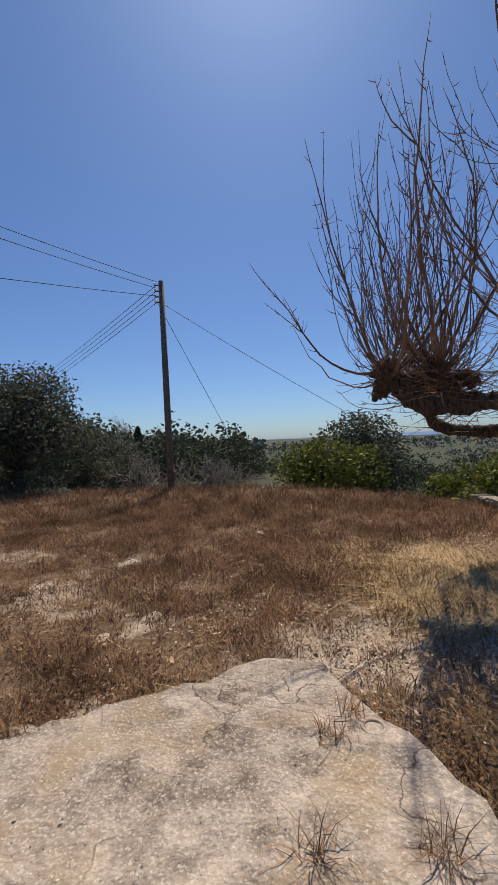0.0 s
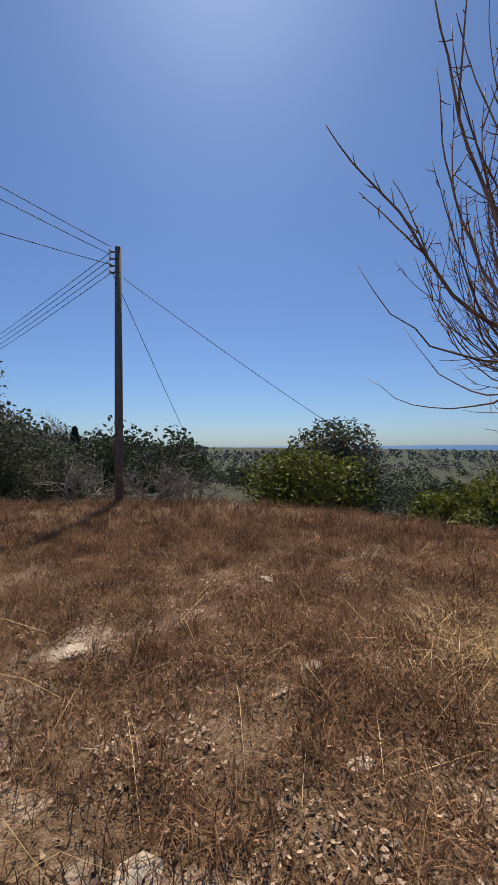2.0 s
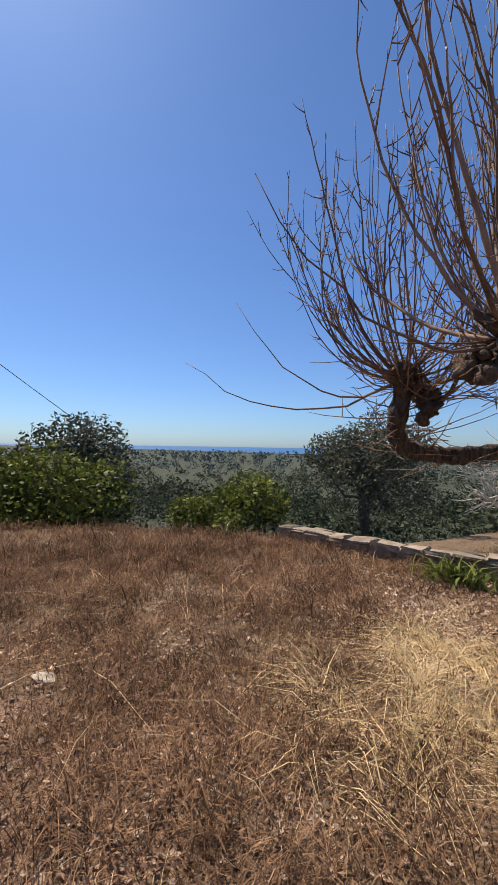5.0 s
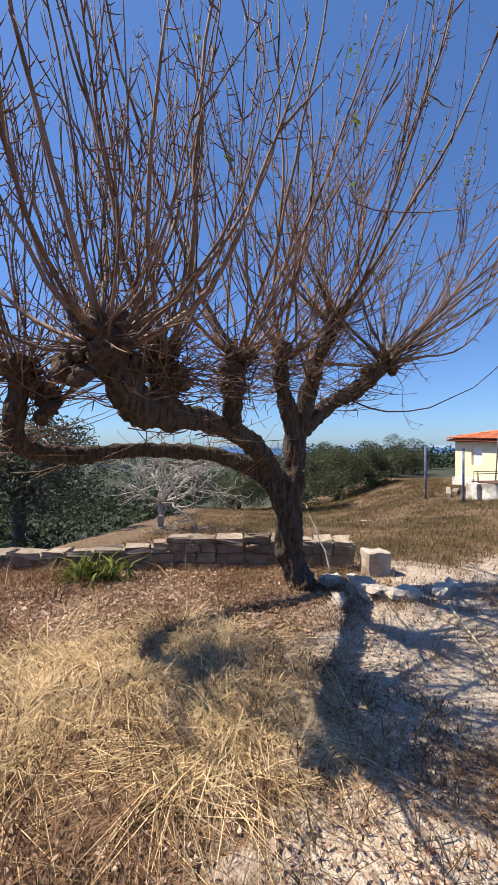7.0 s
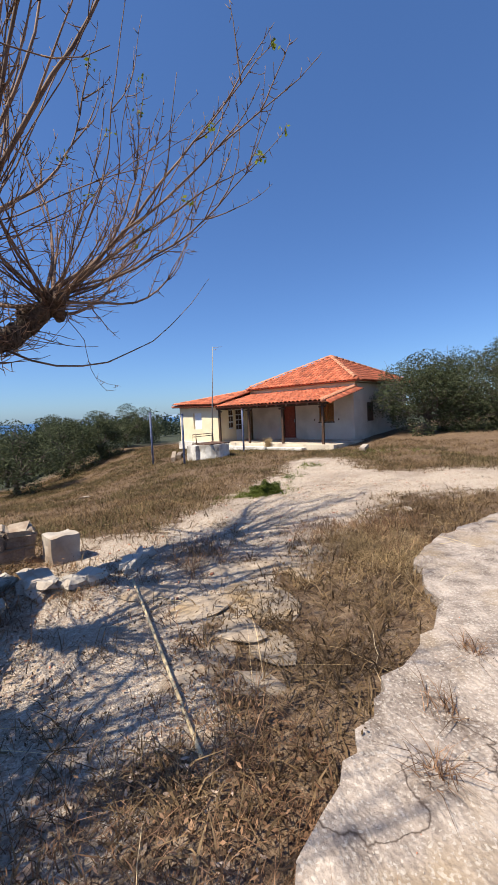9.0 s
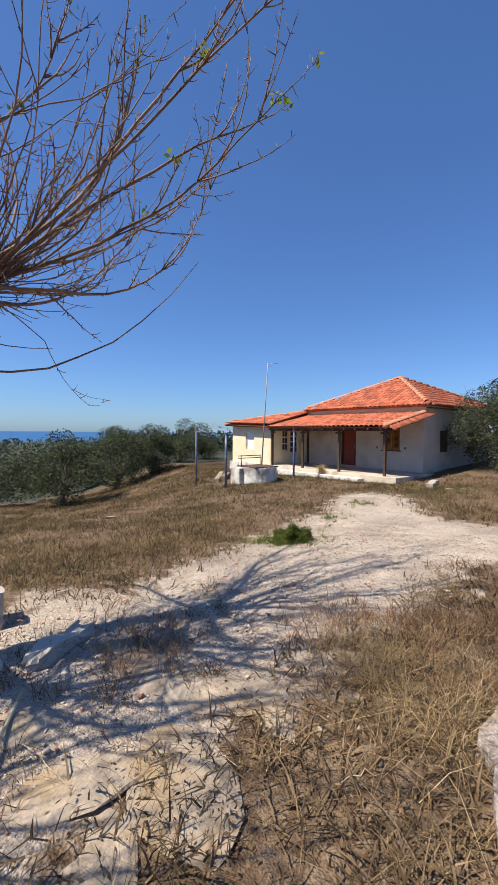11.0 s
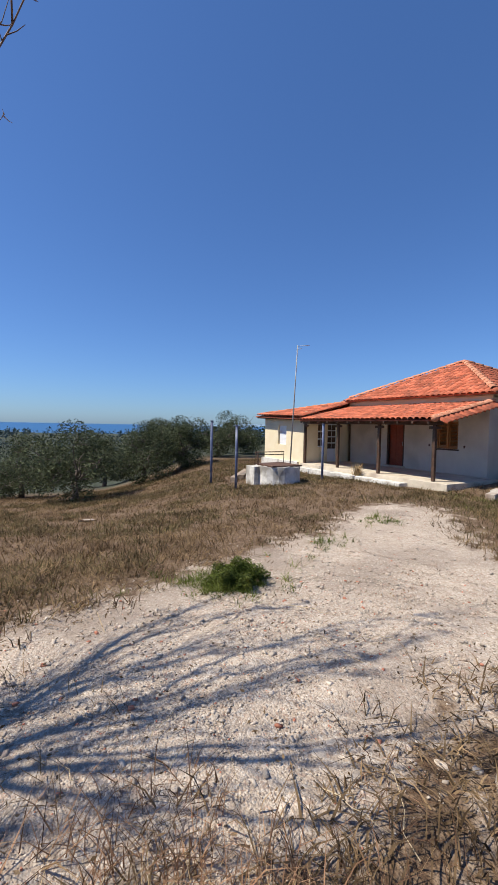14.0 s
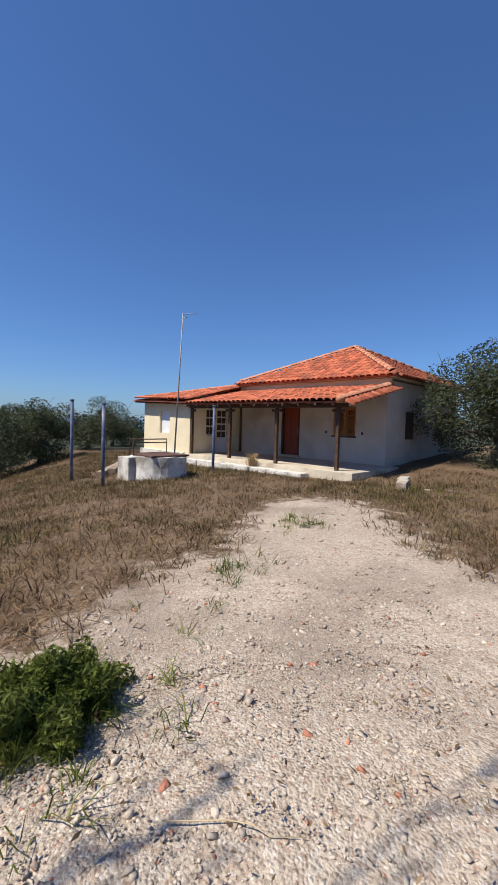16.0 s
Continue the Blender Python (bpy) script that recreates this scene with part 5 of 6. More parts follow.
# ---- well, pipes, antenna ----
def build_well():
    rs = np.random.RandomState(6)
    cx, cy = 18.45, -4.35
    z = float(land(cx, cy))
    well = empty("well", pose(cx, cy, z, 0, 0, 13), "round whitewashed stone well with a square pier", "well")
    H = 0.36 - z
    bm = bmesh.new()
    n, out, inn = 24, 0.8, 0.55
    ring = []
    for r, zz in ((out + 0.03, -0.3), (out, H * 0.5), (out, H), (inn, H), (inn, -0.2)):
        ring.append([bm.verts.new((r * math.cos(k * 2 * math.pi / n) * (1 + rs.normal(0, 0.012)), r * math.sin(k * 2 * math.pi / n), zz + (rs.normal(0, 0.012) if zz == H else 0))) for k in range(n)])
    for a, b in zip(ring, ring[1:]):
        for k in range(n):
            bm.faces.new((a[k], a[(k + 1) % n], b[(k + 1) % n], b[k]))
    bmesh.ops.recalc_face_normals(bm, faces=bm.faces)
    part("ring_wall", bm, WHITEWASH, well, "stained whitewashed ring wall")
    part("lid", boxes((-0.62, 0.62, -0.62, 0.62, H + 0.006, H + 0.05), bevel=0.008), RUST, well, "rusty metal well cover")
    part("pier", boxes((-0.05, 0.55, 0.42, 1.0, -0.3, H - 0.02), bevel=0.02), WHITEWASH, well)
    v, f = tubes([(np.array([[0.2, 0.7, H], [0.2, 0.72, H + 0.35], [0.22, 0.7, H + 0.5]]), np.array([0.03, 0.02, 0.012])),
                  (np.array([[0.5, -0.6, H], [0.5, -0.6, H + 0.45], [0.5, 0.65, H + 0.45], [0.5, 0.65, H]]), np.full(4, 0.018)),
                  (np.array([[0.5, -0.6, H + 0.35], [0.5, 0.0, H + 0.35], [0.5, 0.65, H + 0.35]]), np.full(3, 0.015))], 8)
    child("pipework", quick_mesh("pipework", v, f, RUST, True), well, "rusty bent water pipes")


build_well()


def pipe(name, a, c, r, material, label, category="post", group=""):
    a, c = np.array(a, float), np.array(c, float)
    ob = empty(name, Matrix.Translation(a), label, category, group)
    v, f = tubes([(np.array([[0, 0, -0.3] * np.ones(3), (c - a) * 0.5, c - a]), np.full(3, r))], 12)
    child("shaft", quick_mesh("shaft", v, f, material, True), ob)
    v, f = tubes([(np.array([c - a - [0, 0, 0.02], c - a + [0, 0, 0.02]]), np.full(2, r * 1.35))], 12)
    child("cap", quick_mesh("cap", v, f, material, True), ob)
    return ob


pipe("pipe_post", (20.46, -2.32, float(land(20.46, -2.32))), (20.5, -2.33, 1.92), 0.05, BLUEMETAL, "rusty blue-grey pipe post in the weeds", group="pipe posts by the well")
pipe("pipe_post", (17.75, -2.62, float(land(17.75, -2.62))), (17.75, -2.62, 1.76), 0.045, BLUEMETAL, "rusty blue-grey pipe post in the weeds", group="pipe posts by the well")
pipe("pipe_post", (18.4, -6.1, float(land(18.4, -6.1))), (18.4, -6.1, 1.87), 0.045, BLUEMETAL, "blue painted pipe post beside the porch", group="pipe posts by the well")


def build_antenna():
    a, c = np.array([21.2, -5.95, float(land(21.2, -5.95))]), np.array([20.45, -5.87, 5.12])
    ob = empty("antenna_mast", Matrix.Translation(a), "thin leaning metal antenna mast beside the wing", "antenna")
    d = c - a
    v, f = tubes([(np.array([-d * 0.05, d * 0.5, d]), np.array([0.035, 0.03, 0.02]))], 8)
    child("mast", quick_mesh("mast", v, f, METAL, True), ob)
    for k, (dz, L) in enumerate(((0.02, 0.55), (0.14, 0.2))):
        v, f = tubes([(np.array([d - [0, 0, dz + 0.02], d + [-L * 0.5, -L * 0.75, -dz]]), np.full(2, 0.012))], 6)
        child("boom", quick_mesh("boom", v, f, METAL, True), ob)


build_antenna()


# ---- grass, weeds, litter ----
def scatter(rs, n, x0, x1, y0, y1, keep):
    x, y = rs.uniform(x0, x1, n), rs.uniform(y0, y1, n)
    ok = rs.uniform(0, 1, n) < keep(x, y)
    return x[ok], y[ok]


SLAB = np.array([(3.0, 4.75), (3.5, 3.7), (3.95, 2.2), (4.15, 1.75), (4.5, 1.42), (4.8, 1.05), (4.93, 0.55), (5.03, 0.0), (5.05, -1.3), (4.6, -3.2), (2.5, -4.5), (-2.0, -4.0), (-3.4, 0.0), (-2.2, 3.0), (1.0, 4.1), (2.6, 4.85)])


def on_slab(x, y):
    inside = np.zeros(len(x), bool)
    for (ax, ay), (bx, by) in zip(SLAB, np.roll(SLAB, -1, 0)):
        hit = ((ay > y) != (by > y)) & (x < (bx - ax) * (y - ay) / (by - ay + 1e-12) + ax)
        inside ^= hit
    return inside


def in_house(x, y):
    c, s = math.cos(radians(13)), math.sin(radians(13))
    a, b = (x - 16.1) * c + (y + 11.3) * s, -(x - 16.1) * s + (y + 11.3) * c
    return (a > -0.6) & (a < 10.6) & (b > -7.2) & (b < 3.3)


def patchy(x, y, k=1.0, seed=0.0):
    return 0.5 + 0.5 * np.sin(x * 1.9 * k + 1.3 * np.sin(y * 1.4 * k + seed) + seed) * np.cos(y * 1.7 * k + 1.1 * np.sin(x * 1.2 * k - seed))


def field(x, y):
    """1 on the weedy field, 0 beyond its edges."""
    d = np.interp(x, EDGE_X, EDGE_Y) - y
    return ((d > -0.8) | (x > 8.4)) & ~on_slab(x, y) & ~in_house(x, y)


def tufts(rs, x, y, per, radius, height, width, lean, combed=False):
    n = len(x)
    k = rs.randint(max(1, per // 2), per * 3 // 2 + 1, n)
    X, Y = np.repeat(x, k), np.repeat(y, k)
    size = np.repeat(rs.uniform(0.55, 1.25, n), k)
    X = X + rs.normal(0, radius, len(X)) * size
    Y = Y + rs.normal(0, radius, len(X)) * size
    ok = ~on_slab(X, Y)
    head = np.repeat(rs.uniform(0, 2 * np.pi, n), k)[ok] if combed else None
    X, Y, size = X[ok], Y[ok], size[ok]
    return blade_mesh(np.stack([X, Y, land(X, Y) - 0.012], 1), height * size, width, lean, rs, head)


def build_weeds():
    rs = np.random.RandomState(31)
    straw = lambda x, y: np.maximum.reduce([blob(x, y, 4.95, 6.15, 0.95, 0.85), blob(x, y, 5.1, 7.3, 1.0, 0.6) * 0.8, blob(x, y, 4.3, 7.6, 0.8, 0.6) * 0.6])
    # reddish-brown weeds over the near field
    x, y = scatter(rs, 36000, -6, 8, 3.5, 15, lambda x, y: field(x, y) * (0.2 + 0.8 * ((patchy(x, y, 1.3, 2) + 0.6 * patchy(x, y, 3.7, 1) > 0.6) | (y > 11))) * (1 - zone_gravel(x, y)) * (1 - 0.5 * straw(x, y)) * (0.35 + 0.65 * (np.hypot(x - 2, y - 7) < 7)) * (1 - 0.55 * blob(x, y, 6, 7, 2, 2.2)))
    v, f = tufts(rs, x, y, 10, 0.06, 0.165, 0.0062, 1.2)
    stuff("dry_weeds", v, f, WEED, "low reddish-brown dried weeds covering the field", "weeds")
    # taller tufts at the field's far edge
    x, y = scatter(rs, 8000, -12, 8.4, 8, 18, lambda x, y: field(x, y) * np.clip(1.3 - np.abs(np.interp(x, EDGE_X, EDGE_Y) - y) / 5.5, 0, 1) * (0.35 + 0.65 * patchy(x, y, 0.8, 4)))
    v, f = tufts(rs, x, y, 11, 0.09, 0.31, 0.014, 1.0)
    stuff("tall_weeds", v, f, WEED, "taller brown dead weeds along the field edge", "weeds")
    # golden straw
    x, y = scatter(rs, 4200, 2.5, 7.5, 4, 9.5, lambda x, y: field(x, y) * straw(x, y) * (patchy(x, y, 2.4, 3) + 0.5 * patchy(x, y, 5.5, 1) > 0.62))
    v, f = tufts(rs, x, y, 24, 0.07, 0.27, 0.008, 2.8, True)
    stuff("golden_straw", v, f, STRAW, "matted golden dry straw grass", "grass")
    # dry grass beside track and over the field towards the house
    x, y = scatter(rs, 70000, 3.5, 31, -12, 9, lambda x, y: field(x, y) * np.clip(1.1 - 1.35 * zone_gravel(x, y), 0, 1) * (x - 3 > (y - 3) * 0.2) * np.where(np.hypot(x - 5.6, y - 0.3) < 1.6, 1.0, 0.5 + 0.5 * (patchy(x, y, 0.9, 1) > 0.3)) * (0.45 + 0.55 * (np.hypot(x - 6, y) < 7)) * (0.7 + 0.3 * (np.hypot(x - 5.4, y - 0.5) < 2)) * ((x < 7.8) | (y < 3.9)| (x > 8.5)) * (1 - blob(x, y, 6.2, 7.2, 1.9, 2.6)))
    v, f = tufts(rs, x, y, 9, 0.085, 0.17, 0.0125, 1.4)
    stuff("dry_grass", v, f, mat_mix, "brown and straw-coloured dry grass beside the track", "grass")
    x, y = scatter(rs, 26000, 7, 30, -10, 6, lambda x, y: field(x, y) * np.clip(1 - 1.5 * zone_gravel(x, y), 0, 1) * (patchy(x, y, 0.55, 6) + 0.5 * patchy(x, y, 1.7, 2) > 0.68) * 0.8)
    v, f = tufts(rs, x, y, 8, 0.09, 0.16, 0.014, 1.2)
    stuff("olive_weeds", v, f, leafy("drab_weed", (0.075, 0.062, 0.028), (0.17, 0.135, 0.06), 0.85, 0.2, 0.5), "drab olive-brown weeds between the dry grass", "weeds")
    # scattered long pale stalks
    x, y = scatter(rs, 1500, -5, 9, -2, 14, lambda x, y: field(x, y) * 0.55 * (1 - zone_gravel(x, y)))
    v, f = blade_mesh(np.stack([x, y, land(x, y)], 1), 0.45, 0.006, 2.2, rs)
    stuff("dead_stalks", v, f, STRAW, "long pale dead stalks lying over the weeds", "grass")
    # green tufts
    gx, gy = np.concatenate([rs.normal(9.35, 0.2, 130), rs.normal(9.3, 0.3, 40), rs.normal(10.6, 0.25, 14), rs.normal(9.9, 0.5, 4), rs.normal(11.5, 0.25, 20), rs.normal(12.5, 1.2, 60)]), np.concatenate([rs.normal(-0.4, 0.15, 130), rs.normal(-0.1, 0.25, 40), rs.normal(-2.4, 0.2, 14), rs.normal(-1.4, 0.5, 4), rs.normal(-4.0, 0.2, 20), rs.normal(-8.5, 0.8, 60)])
    v, f = tufts(rs, gx, gy, 18, 0.05, 0.17, 0.008, 1.2)
    stuff("green_grass", v, f, GREENGRASS, "fresh green grass tuft beside the track", "grass")
    # thick clumps on the near field and beside the slab
    x, y = scatter(rs, 9000, -1, 7.4, -0.6, 10, lambda x, y: field(x, y) * np.maximum(np.maximum(blob(x, y, 2.4, 7.2, 2.4, 2.2), blob(x, y, 5.9, 0.5, 0.9, 1.0)), 0.6 * blob(x, y, 6.5, 2.7, 0.9, 0.7)) * (patchy(x, y, 2.1, 4) + 0.5 * patchy(x, y, 4.9, 2) > 0.7))
    v, f = tufts(rs, x, y, 14, 0.055, 0.23, 0.0062, 1.2)
    stuff("weed_clumps", v, f, WEED, "thick tangled clumps of dried brown weeds", "weeds")
    # straw standing beside the slab
    x, y = scatter(rs, 900, 4.3, 6.3, -0.4, 2.2, lambda x, y: field(x, y) * blob(x, y, 5.4, 0.95, 0.7, 0.75) * (patchy(x, y, 2.7, 1) > 0.35))
    v, f = tufts(rs, x, y, 16, 0.05, 0.27, 0.005, 1.6)
    stuff("standing_straw", v, f, DRYGRASS, "pale dry straw grass standing beside the slab", "grass")
    # dry brown leaves and bracts hanging in the weeds
    x, y = scatter(rs, 210000, -4, 7.5, 3.6, 13, lambda x, y: field(x, y) * np.clip(patchy(x, y, 1.3, 2) + 0.6 * patchy(x, y, 3.7, 1) - 0.25, 0.1, 1) * (1 - zone_gravel(x, y)) * (1 - 0.8 * straw(x, y)) * (np.hypot(x - 2, y - 7) < 6.5))
    v, f = leaf_mesh(np.stack([x, y, land(x, y) + 0.008 + 0.13 * rs.uniform(0, 1, len(x)) ** 2], 1), 0.034, 0.013, rs)
    stuff("weed_fragments", v, f, WEED, "crumbled brown leaves caught in the dried weeds", "weeds")
    x, y = scatter(rs, 24000, 3.6, 9, -3, 5.2, lambda x, y: field(x, y) * np.clip(1.05 - 1.2 * zone_gravel(x, y), 0.12, 1) * (patchy(x, y, 2.2, 3) + 0.5 * patchy(x, y, 5, 1) > 0.5))
    v, f = leaf_mesh(np.stack([x, y, land(x, y) + 0.008 + 0.12 * rs.uniform(0, 1, len(x)) ** 2], 1), 0.036, 0.013, rs)
    stuff("weed_fragments", v, f, mat_mix, "crumbled dry leaves caught in the grass", "weeds")
    # low dry weeds growing through the rubble by the tree
    x, y = scatter(rs, 2200, 3.6, 8, 0.8, 5.4, lambda x, y: field(x, y) * (0.4 + 0.6 * blob(x, y, 4.9, 2.8, 0.9, 0.9)) * (patchy(x, y, 2.6, 7) + 0.5 * patchy(x, y, 6.1, 2) > 0.95))
    v, f = tufts(rs, x, y, 13, 0.06, 0.17, 0.006, 1.5)
    stuff("rubble_weeds", v, f, mat_mix, "brown dry weeds growing through the rubble", "weeds")
    # curled litter between the weeds
    x, y = scatter(rs, 30000, -2, 7, 4, 11, lambda x, y: field(x, y) * (0.12 + 0.88 * (patchy(x, y, 2.0, 6) > 0.55)) * (1 - 0.6 * straw(x, y)) * blob(x, y, 2.8, 6.8, 3.6, 3.4))
    v, f = oval_leaves(np.stack([x, y, land(x, y) + 0.012 + 0.03 * rs.uniform(0, 1, len(x))], 1), 0.036, rs)
    stuff("leaf_litter", v, f, DEADLEAF, "curled pale dead leaves between the weeds", "leaf litter")
    # leafy green mound beside the track
    n = 13000
    d = rs.normal(0, 1, (n, 3))
    d /= np.linalg.norm(d, axis=1, keepdims=True)
    d[:, 2] = np.abs(d[:, 2])
    d *= (rs.uniform(0.25, 1.0, (n, 1)) ** 0.5) * (0.8 + 0.35 * np.sin(d[:, :1] * 7 + 1) * np.cos(d[:, 1:2] * 6))
    c = np.array([9.3, -0.42, 0]) + d * [0.46, 0.38, 0.27]
    c[:, 2] += land(c[:, 0], c[:, 1])
    v, f = leaf_mesh(c, 0.045, 0.013, rs)
    stuff("green_mound", v, f, GREENGRASS, "dense fresh green weed mound beside the track", "weeds")
    # leaf litter
    x, y = scatter(rs, 26000, 0, 8, 4.5, 12, lambda x, y: field(x, y) * np.maximum(blob(x, y, 6.2, 7.2, 1.9, 2.6), 0.08 * blob(x, y, 3, 8, 2.5, 3)) * (x < 7.9))
    v, f = oval_leaves(np.stack([x, y, land(x, y) + 0.018], 1), 0.062, rs)
    stuff("fallen_leaves", v, f, DEADLEAF, "curled brown fallen leaves under the tree", "leaf litter")


mat_mix = leafy("mixed_dry_grass", (0.09, 0.056, 0.029), (0.27, 0.185, 0.10), 0.85, 0.2, 0.55)
build_weeds()


def build_stones():
    rs = np.random.RandomState(41)
    kinds = [rock_mesh("stone", k, ROCK, rs.uniform(0.4, 0.7)) for k in range(6)]
    big = [(6.25, -1.0, 0.2), (0.4, 7.15, 0.2), (0.7, 7.9, 0.28), (1.45, 5.9, 0.22), (1.1, 5.5, 0.16), (2.6, 7.2, 0.22), (2.6, 6.3, 0.14), (0.2, 7.4, 0.15), (2.7, 9.5, 0.2),
           (6.8, -0.3, 0.07), (6.75, -0.2, 0.08), (6.55, -0.3, 0.1), (7.15, 0.3, 0.06), (6.5, -0.8, 0.08), (4.2, 5.05, 0.07), (16.0, 1.8, 0.5), (13.4, -8.7, 0.3), (12.9, -9.0, 0.26), (12.5, -9.2, 0.2)]
    for k, (x, y, s) in enumerate(big):
        ob = new("stone", kinds[k % 6])
        ob.matrix_basis = pose(x, y, float(land(x, y)) + s * 0.03, rs.normal(0, 6), rs.normal(0, 6), rs.uniform(0, 360)) @ Matrix.Diagonal((s, s * rs.uniform(0.6, 1), s * 0.45, 1))
        tagged(ob, "rough pale limestone lump lying on the ground", "stone", "loose stones")
    # flat ledges of bedrock by the tree and broken flakes along the slab
    plates = [(5.27, 2.75, 0.75), (5.05, 3.2, 0.6), (4.65, 3.1, 0.55), (5.9, 2.4, 0.7), (6.05, 3.5, 0.5), (4.75, 3.65, 0.5), (5.5, 3.3, 0.55), (4.4, 3.5, 0.4), (5.6, 2.1, 0.5), (6.5, 2.8, 0.6),
              (1.35, 4.35, 0.34), (1.1, 4.2, 0.3), (1.75, 4.5, 0.25), (0.85, 4.05, 0.35), (2.75, 4.95, 0.3), (2.95, 4.9, 0.22), (0.5, 3.95, 0.3)]
    flats = [rock_mesh("rock_plate", 20 + k, LEDGE, 0.6) for k in range(5)]
    for k, (x, y, s) in enumerate(plates):
        ob = new("rock_plate", flats[k % 5])
        z = 0.09 if on_slab(np.array([x]), np.array([y]))[0] else float(land(x, y))
        ob.matrix_basis = pose(x, y, z, rs.normal(0, 2), rs.normal(0, 2), rs.uniform(0, 360)) @ Matrix.Diagonal((s * 1.3, s * rs.uniform(0.55, 0.85), 0.085, 1))
        tagged(ob, "flat pale ledge of weathered limestone in the ground", "rock", "flat rock ledges")
    m = 420000
    x, y = rs.uniform(3.6, 12.5, m), rs.uniform(-7, 6, m)
    ok = (rs.uniform(0, 1, m) < zone_gravel(x, y) ** 2 * (0.25 + 0.75 * patchy(x, y, 1.7, 5)) * np.where(np.hypot(x - 7.5, y + 0.5) < 3.2, 1, 0.4)) & ~on_slab(x, y) & ~in_house(x, y)
    x, y = x[ok][:52000], y[ok][:52000]
    gx, gy = rs.uniform(0, 4.2, 2600), rs.uniform(1.5, 4.8, 2600)
    on = on_slab(gx, gy)
    x, y = np.concatenate([x, gx[on]]), np.concatenate([y, gy[on]])
    base = np.where(on_slab(x, y), 0.102, land(x, y))
    m = len(x)
    s = (0.004 + 0.007 * rs.uniform(0, 1, m) ** 2 + 0.026 * rs.uniform(0, 1, m) ** 22) * np.where(base == 0.102, 0.55, 1)
    cube = np.array([(a, b, c) for a in (-0.5, 0.5) for b in (-0.5, 0.5) for c in (-0.5, 0.5)])
    quads = [(0, 1, 3, 2), (4, 6, 7, 5), (0, 4, 5, 1), (2, 3, 7, 6), (0, 2, 6, 4), (1, 5, 7, 3)]
    tri = np.array([t for a, b, c, d in quads for t in ((a, b, c), (a, c, d))])
    co = cube[None] * (1 + rs.uniform(-0.5, 0.25, (m, 8, 3))) * (s[:, None] * np.stack([rs.uniform(0.9, 1.7, m), rs.uniform(0.6, 1.1, m), rs.uniform(0.35, 0.75, m)], 1))[:, None]
    a, t = rs.uniform(0, 6.28, m), rs.normal(0, 0.35, m)
    px = co[..., 0] * np.cos(t)[:, None] - co[..., 2] * np.sin(t)[:, None]
    pz = co[..., 0] * np.sin(t)[:, None] + co[..., 2] * np.cos(t)[:, None]
    v = np.stack([px * np.cos(a)[:, None] - co[..., 1] * np.sin(a)[:, None] + x[:, None], px * np.sin(a)[:, None] + co[..., 1] * np.cos(a)[:, None] + y[:, None], pz + (base + s * 0.14)[:, None]], -1).reshape(-1, 3)
    f = (np.arange(m)[:, None, None] * 8 + tri[None])
    red = rs.uniform(0, 1, m) < 0.05
    stuff("gravel", v, f[~red].reshape(-1, 3), PEBBLE, "loose pale broken stones on the track", "gravel")
    stuff("brick_rubble", v, f[red].reshape(-1, 3), BRICKRED, "broken red brick fragments on the track", "rubble")


build_stones()


def build_cane():
    a, c = np.array([6.4, 3.55, 0.05]), np.array([4.05, 4.03, 0.04])
    ob = empty("cane", Matrix.Identity(4), "dry pale cane lying on the ground", "cane")
    n = 12
    p = bend(a, c, (0, 0, 0.01), n)
    r = np.array([0.010 + 0.003 * (k % 2) for k in range(n)])
    v, f = tubes([(p, r)], 8)
    child("stem", quick_mesh("stem", v, f, CANE, True), ob)


build_cane()


def build_lily():
    rs = np.random.RandomState(8)
    x, y = 7.35, 7.95
    ob = empty("lily_plant", pose(x, y, float(land(x, y))), "green strap-leaved plant growing by the stone wall", "plant")
    n = 110
    v, f = blade_mesh(np.c_[rs.normal(0, 0.1, n), rs.normal(0, 0.2, n), np.zeros(n)], 0.42, 0.05, 0.9, rs)
    tagged(child("leaves", quick_mesh("leaves", v, f, GREENGRASS), ob), kind="stuff")


build_lily()


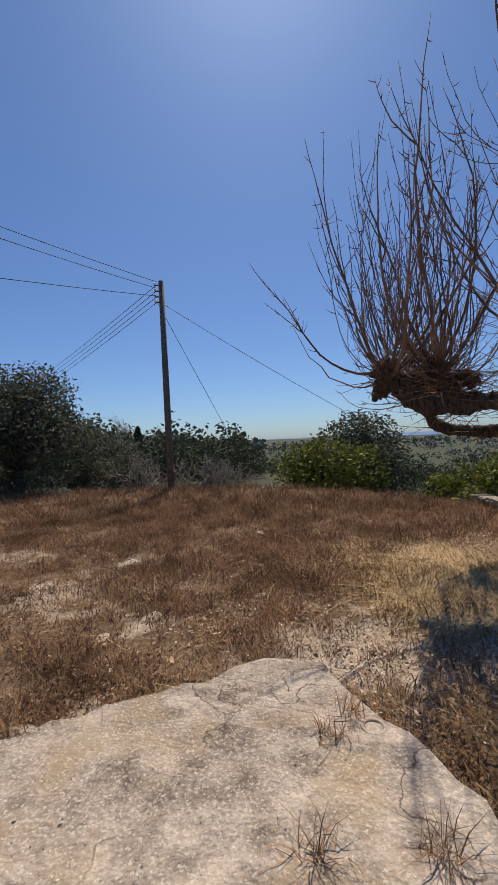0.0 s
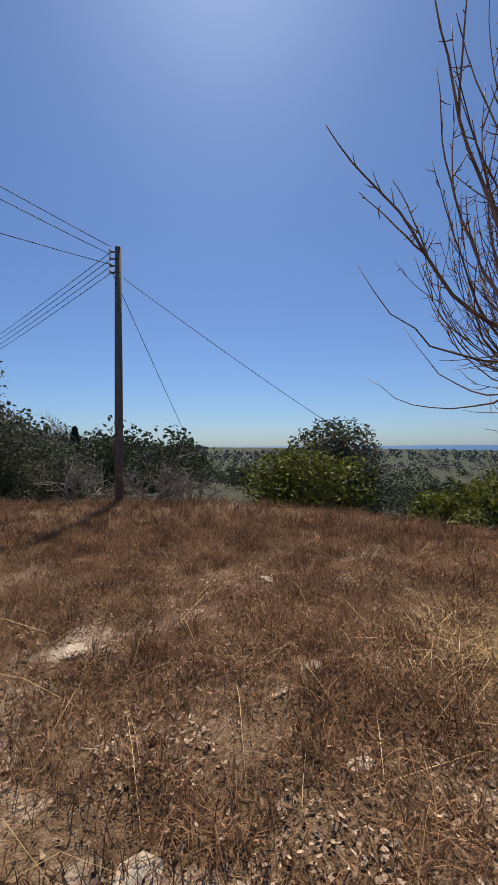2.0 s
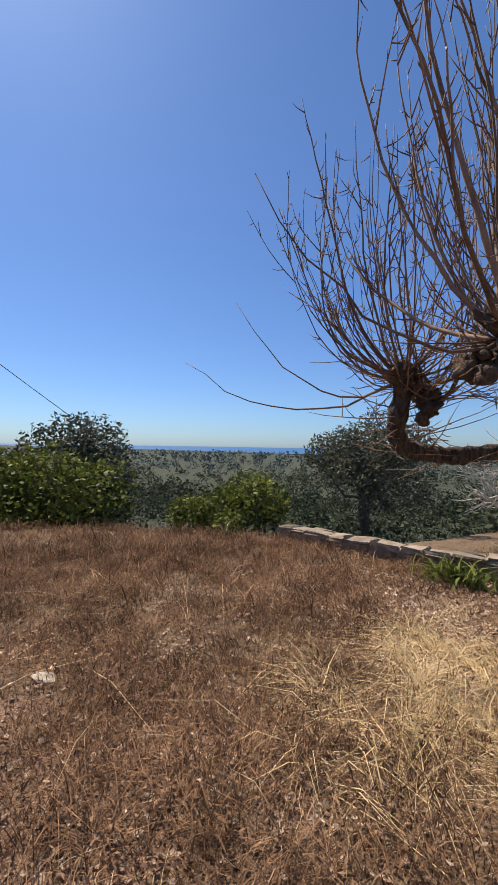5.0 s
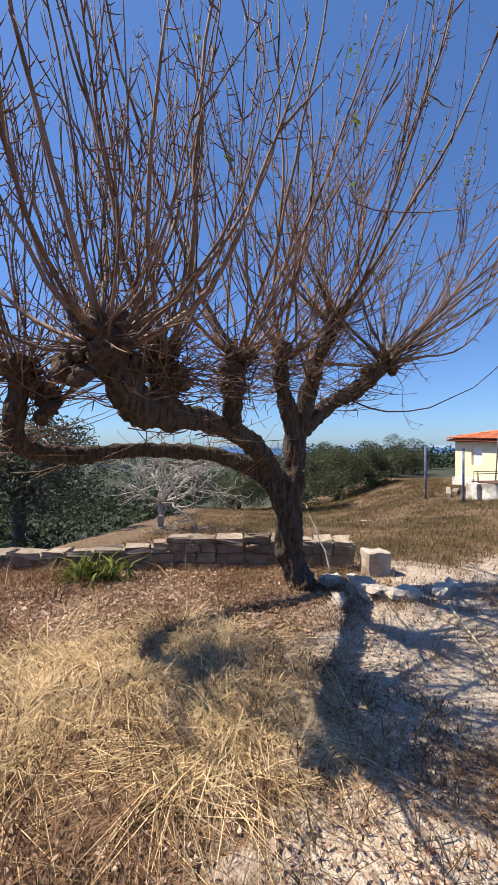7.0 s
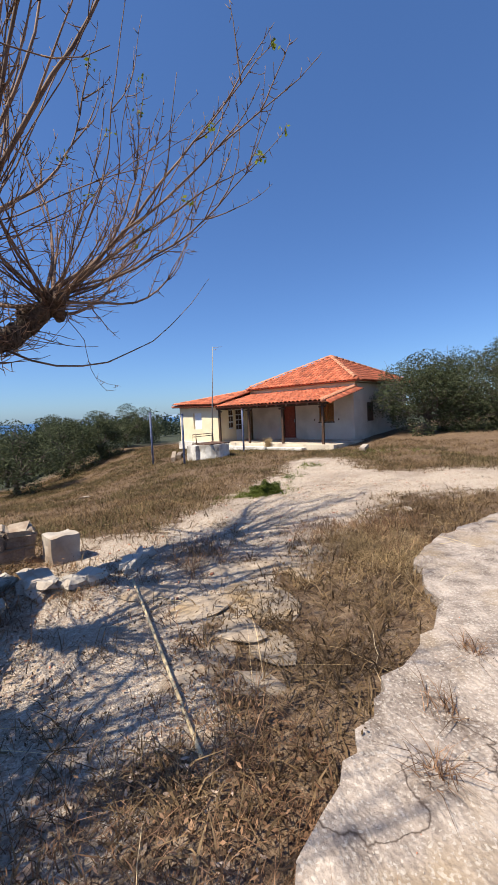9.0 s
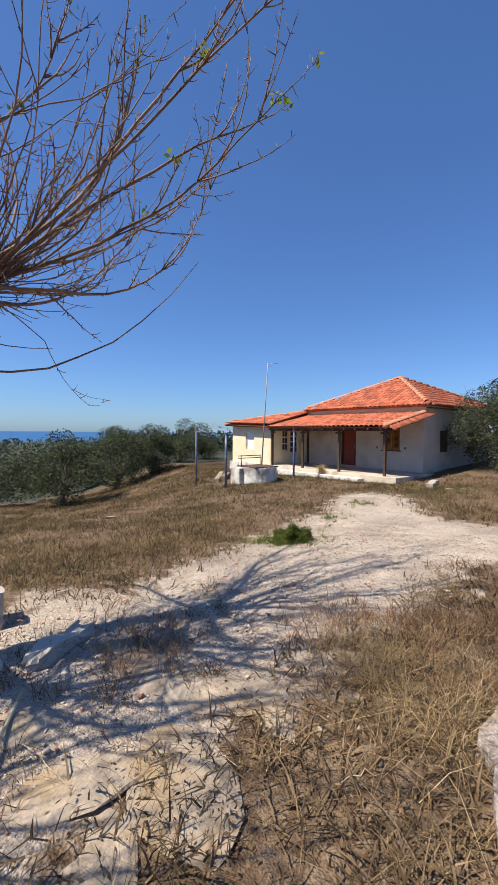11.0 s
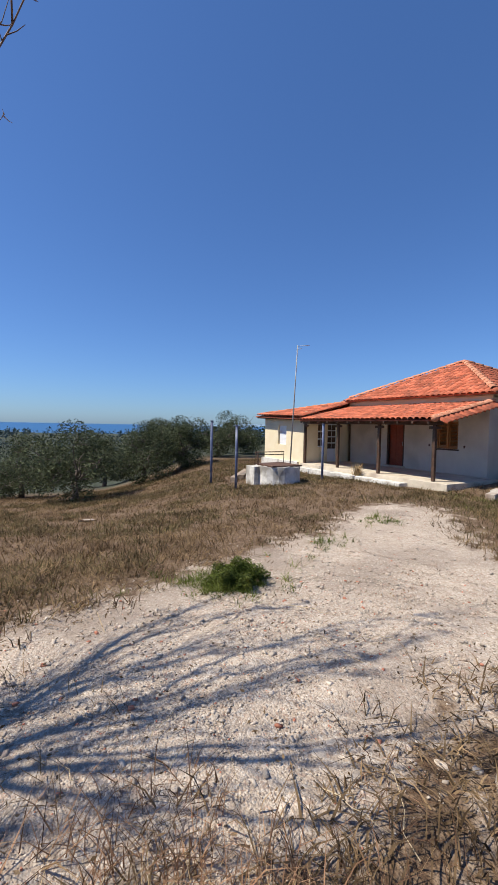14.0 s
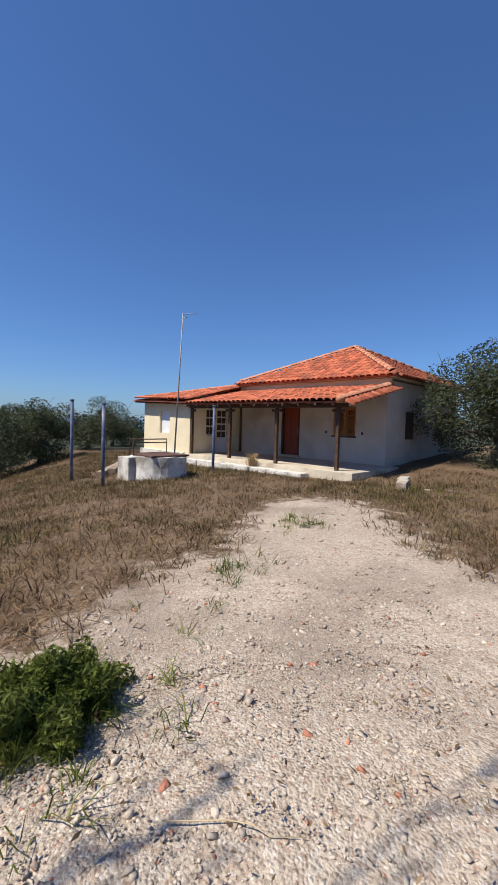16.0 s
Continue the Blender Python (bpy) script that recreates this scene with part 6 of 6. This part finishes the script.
# ---- small things ----
def build_debris():
    rs = np.random.RandomState(14)
    chunks = []
    for k in range(3):
        bm = boxes((-0.5, 0.5, -0.5, 0.5, -0.5, 0.5))
        bmesh.ops.subdivide_edges(bm, edges=bm.edges, cuts=5, use_grid_fill=True)
        off = Vector((k * 11.0, 3.0, 7.0))
        for v in bm.verts:
            o = v.co * 2.2 + off
            v.co += Vector((noise.noise(o), noise.noise(o + Vector((9, 0, 0))), noise.noise(o + Vector((0, 9, 0))) * 0.6)) * 0.38
            v.co += Vector((noise.noise(o * 4), noise.noise(o * 4 + Vector((9, 0, 0))), noise.noise(o * 4 + Vector((0, 9, 0))))) * 0.07
        me = bpy.data.meshes.new("concrete_chunk")
        bm.to_mesh(me)
        bm.free()
        me.materials.append(CONCRETE)
        chunks.append(me)
    for k, (x, y, s, w, z) in enumerate(((7.0, 4.35, 0.75, 0.5, 0.05), (6.75, 3.95, 0.5, 0.6, 0.02), (6.95, 3.3, 0.7, 0.35, 0.0), (6.6, 4.75, 0.3, 0.7, 0.0), (7.25, 4.7, 0.42, 0.6, 0.03))):
        ob = new("concrete_chunk", chunks[k % 3])
        ob.matrix_basis = pose(x, y, float(land(x, y)) + z, 0, 0, rs.uniform(0, 360)) @ Matrix.Diagonal((s * 0.7, s * w * 0.7, 0.2, 1))
        tagged(ob, "broken weathered concrete chunk beside the tree", "rubble", "concrete chunks")
    # ring on the slab
    bm = bmesh.new()
    n, m = 28, 8
    vs = [[bm.verts.new(((0.075 + 0.014 * math.cos(b * 2 * math.pi / m)) * math.cos(a * 2 * math.pi / n), (0.075 + 0.014 * math.cos(b * 2 * math.pi / m)) * math.sin(a * 2 * math.pi / n), 0.014 * math.sin(b * 2 * math.pi / m))) for b in range(m)] for a in range(n)]
    for a in range(n):
        for b in range(m):
            bm.faces.new((vs[a][b], vs[(a + 1) % n][b], vs[(a + 1) % n][(b + 1) % m], vs[a][(b + 1) % m]))
    ring = part("clay_ring", bm, CONCRETE, None, "", True)
    ring.matrix_basis = pose(3.2, 4.05, 0.104) @ Matrix.Diagonal((0.85, 0.85, 0.6, 1))
    tagged(ring, "small grey ring half sunk in the slab", "ring")
    # planks by the pipe posts, edging blocks by the house
    for a, b, w in (((19.7, -3.0), (22.6, -4.4), 0.1), ((20.0, -3.4), (21.6, -4.3), 0.12)):
        dx, dy = b[0] - a[0], b[1] - a[1]
        L = math.hypot(dx, dy)
        bm = boxes((0, L, -w, w, -0.25, 0.06), bevel=0.01)
        ob = part("old_plank", bm, COPING)
        ob.matrix_basis = pose(a[0], a[1], float(land(*a)) + 0.14, 0, 0, math.degrees(math.atan2(dy, dx)))
        tagged(ob, "weathered grey plank lying in the weeds", "plank", "planks by the posts")
    for x, y, s, a in ((13.45, -8.75, 1.0, 60), (13.9, -9.4, 0.8, 62)):
        ob = part("edging_block", boxes((-0.3 * s, 0.5 * s, -0.12, 0.12, -0.2, 0.16), bevel=0.015), CONCRETE)
        ob.matrix_basis = pose(x, y, float(land(x, y)) + 0.02, 0, 0, -a)
        tagged(ob, "pale concrete edging block near the house", "block", "edging blocks")
    # stick leaning on the wall
    v, f = tubes([(bend((7.55, 4.62, 0.0), (7.95, 4.95, 0.95), (0.02, 0, 0), 7, 0.01, rs), np.linspace(0.014, 0.008, 7))], 7)
    tagged(new("wooden_stick", quick_mesh("wooden_stick", v, f, GREYBARK, True)), "thin grey stick leaning against the stone wall", "stick")
    # weeds rooted in the slab's cracks
    pts = np.array([(3.25, 3.3), (3.1, 4.2), (2.95, 4.0), (3.6, 2.3), (2.75, 3.35), (3.45, 2.9), (2.6, 2.95)])
    k = rs.randint(0, len(pts), 420)
    r = np.c_[pts[k] + rs.normal(0, 0.045, (420, 2)), np.full(420, 0.095)]
    v, f = blade_mesh(r, 0.16, 0.006, 1.3, rs)
    stuff("slab_weeds", v, f, WEED, "dry weeds rooted in cracks of the slab", "weeds")
    # dry twigs lying about
    ps = []
    for _ in range(120):
        x, y = rs.uniform(1.5, 8.5), rs.uniform(-1.5, 8.5)
        z = 0.115 if on_slab(np.array([x]), np.array([y]))[0] else float(land(x, y)) + 0.02
        if z > 0.1 and rs.uniform() < 0.8:
            continue
        a, L = rs.uniform(0, 6.28), rs.uniform(0.12, 0.7)
        e = (x + L * math.cos(a), y + L * math.sin(a), z + rs.uniform(-0.005, 0.03))
        ps.append((bend((x, y, z), e, (0, 0, 0.012), 6, 0.012, rs), np.linspace(0.003, 0.0015, 6)))
    v, f = tubes(ps, 5)
    stuff("dry_twigs", v, f, CANE, "thin dry twigs scattered on the ground", "twigs")


build_debris()


def porch_plant():
    rs = np.random.RandomState(15)
    m = HOUSE @ Matrix.Translation((3.1, 3.1, -0.06))
    ob = empty("dead_plant", m, "dry straw-coloured weed growing at the porch step", "plant")
    n = 160
    v, f = blade_mesh(np.c_[rs.normal(0, 0.08, n), rs.normal(0, 0.06, n), np.zeros(n)], 0.5, 0.018, 0.5, rs)
    tagged(child("stalks", quick_mesh("stalks", v, f, DRYGRASS), ob), kind="stuff")


porch_plant()
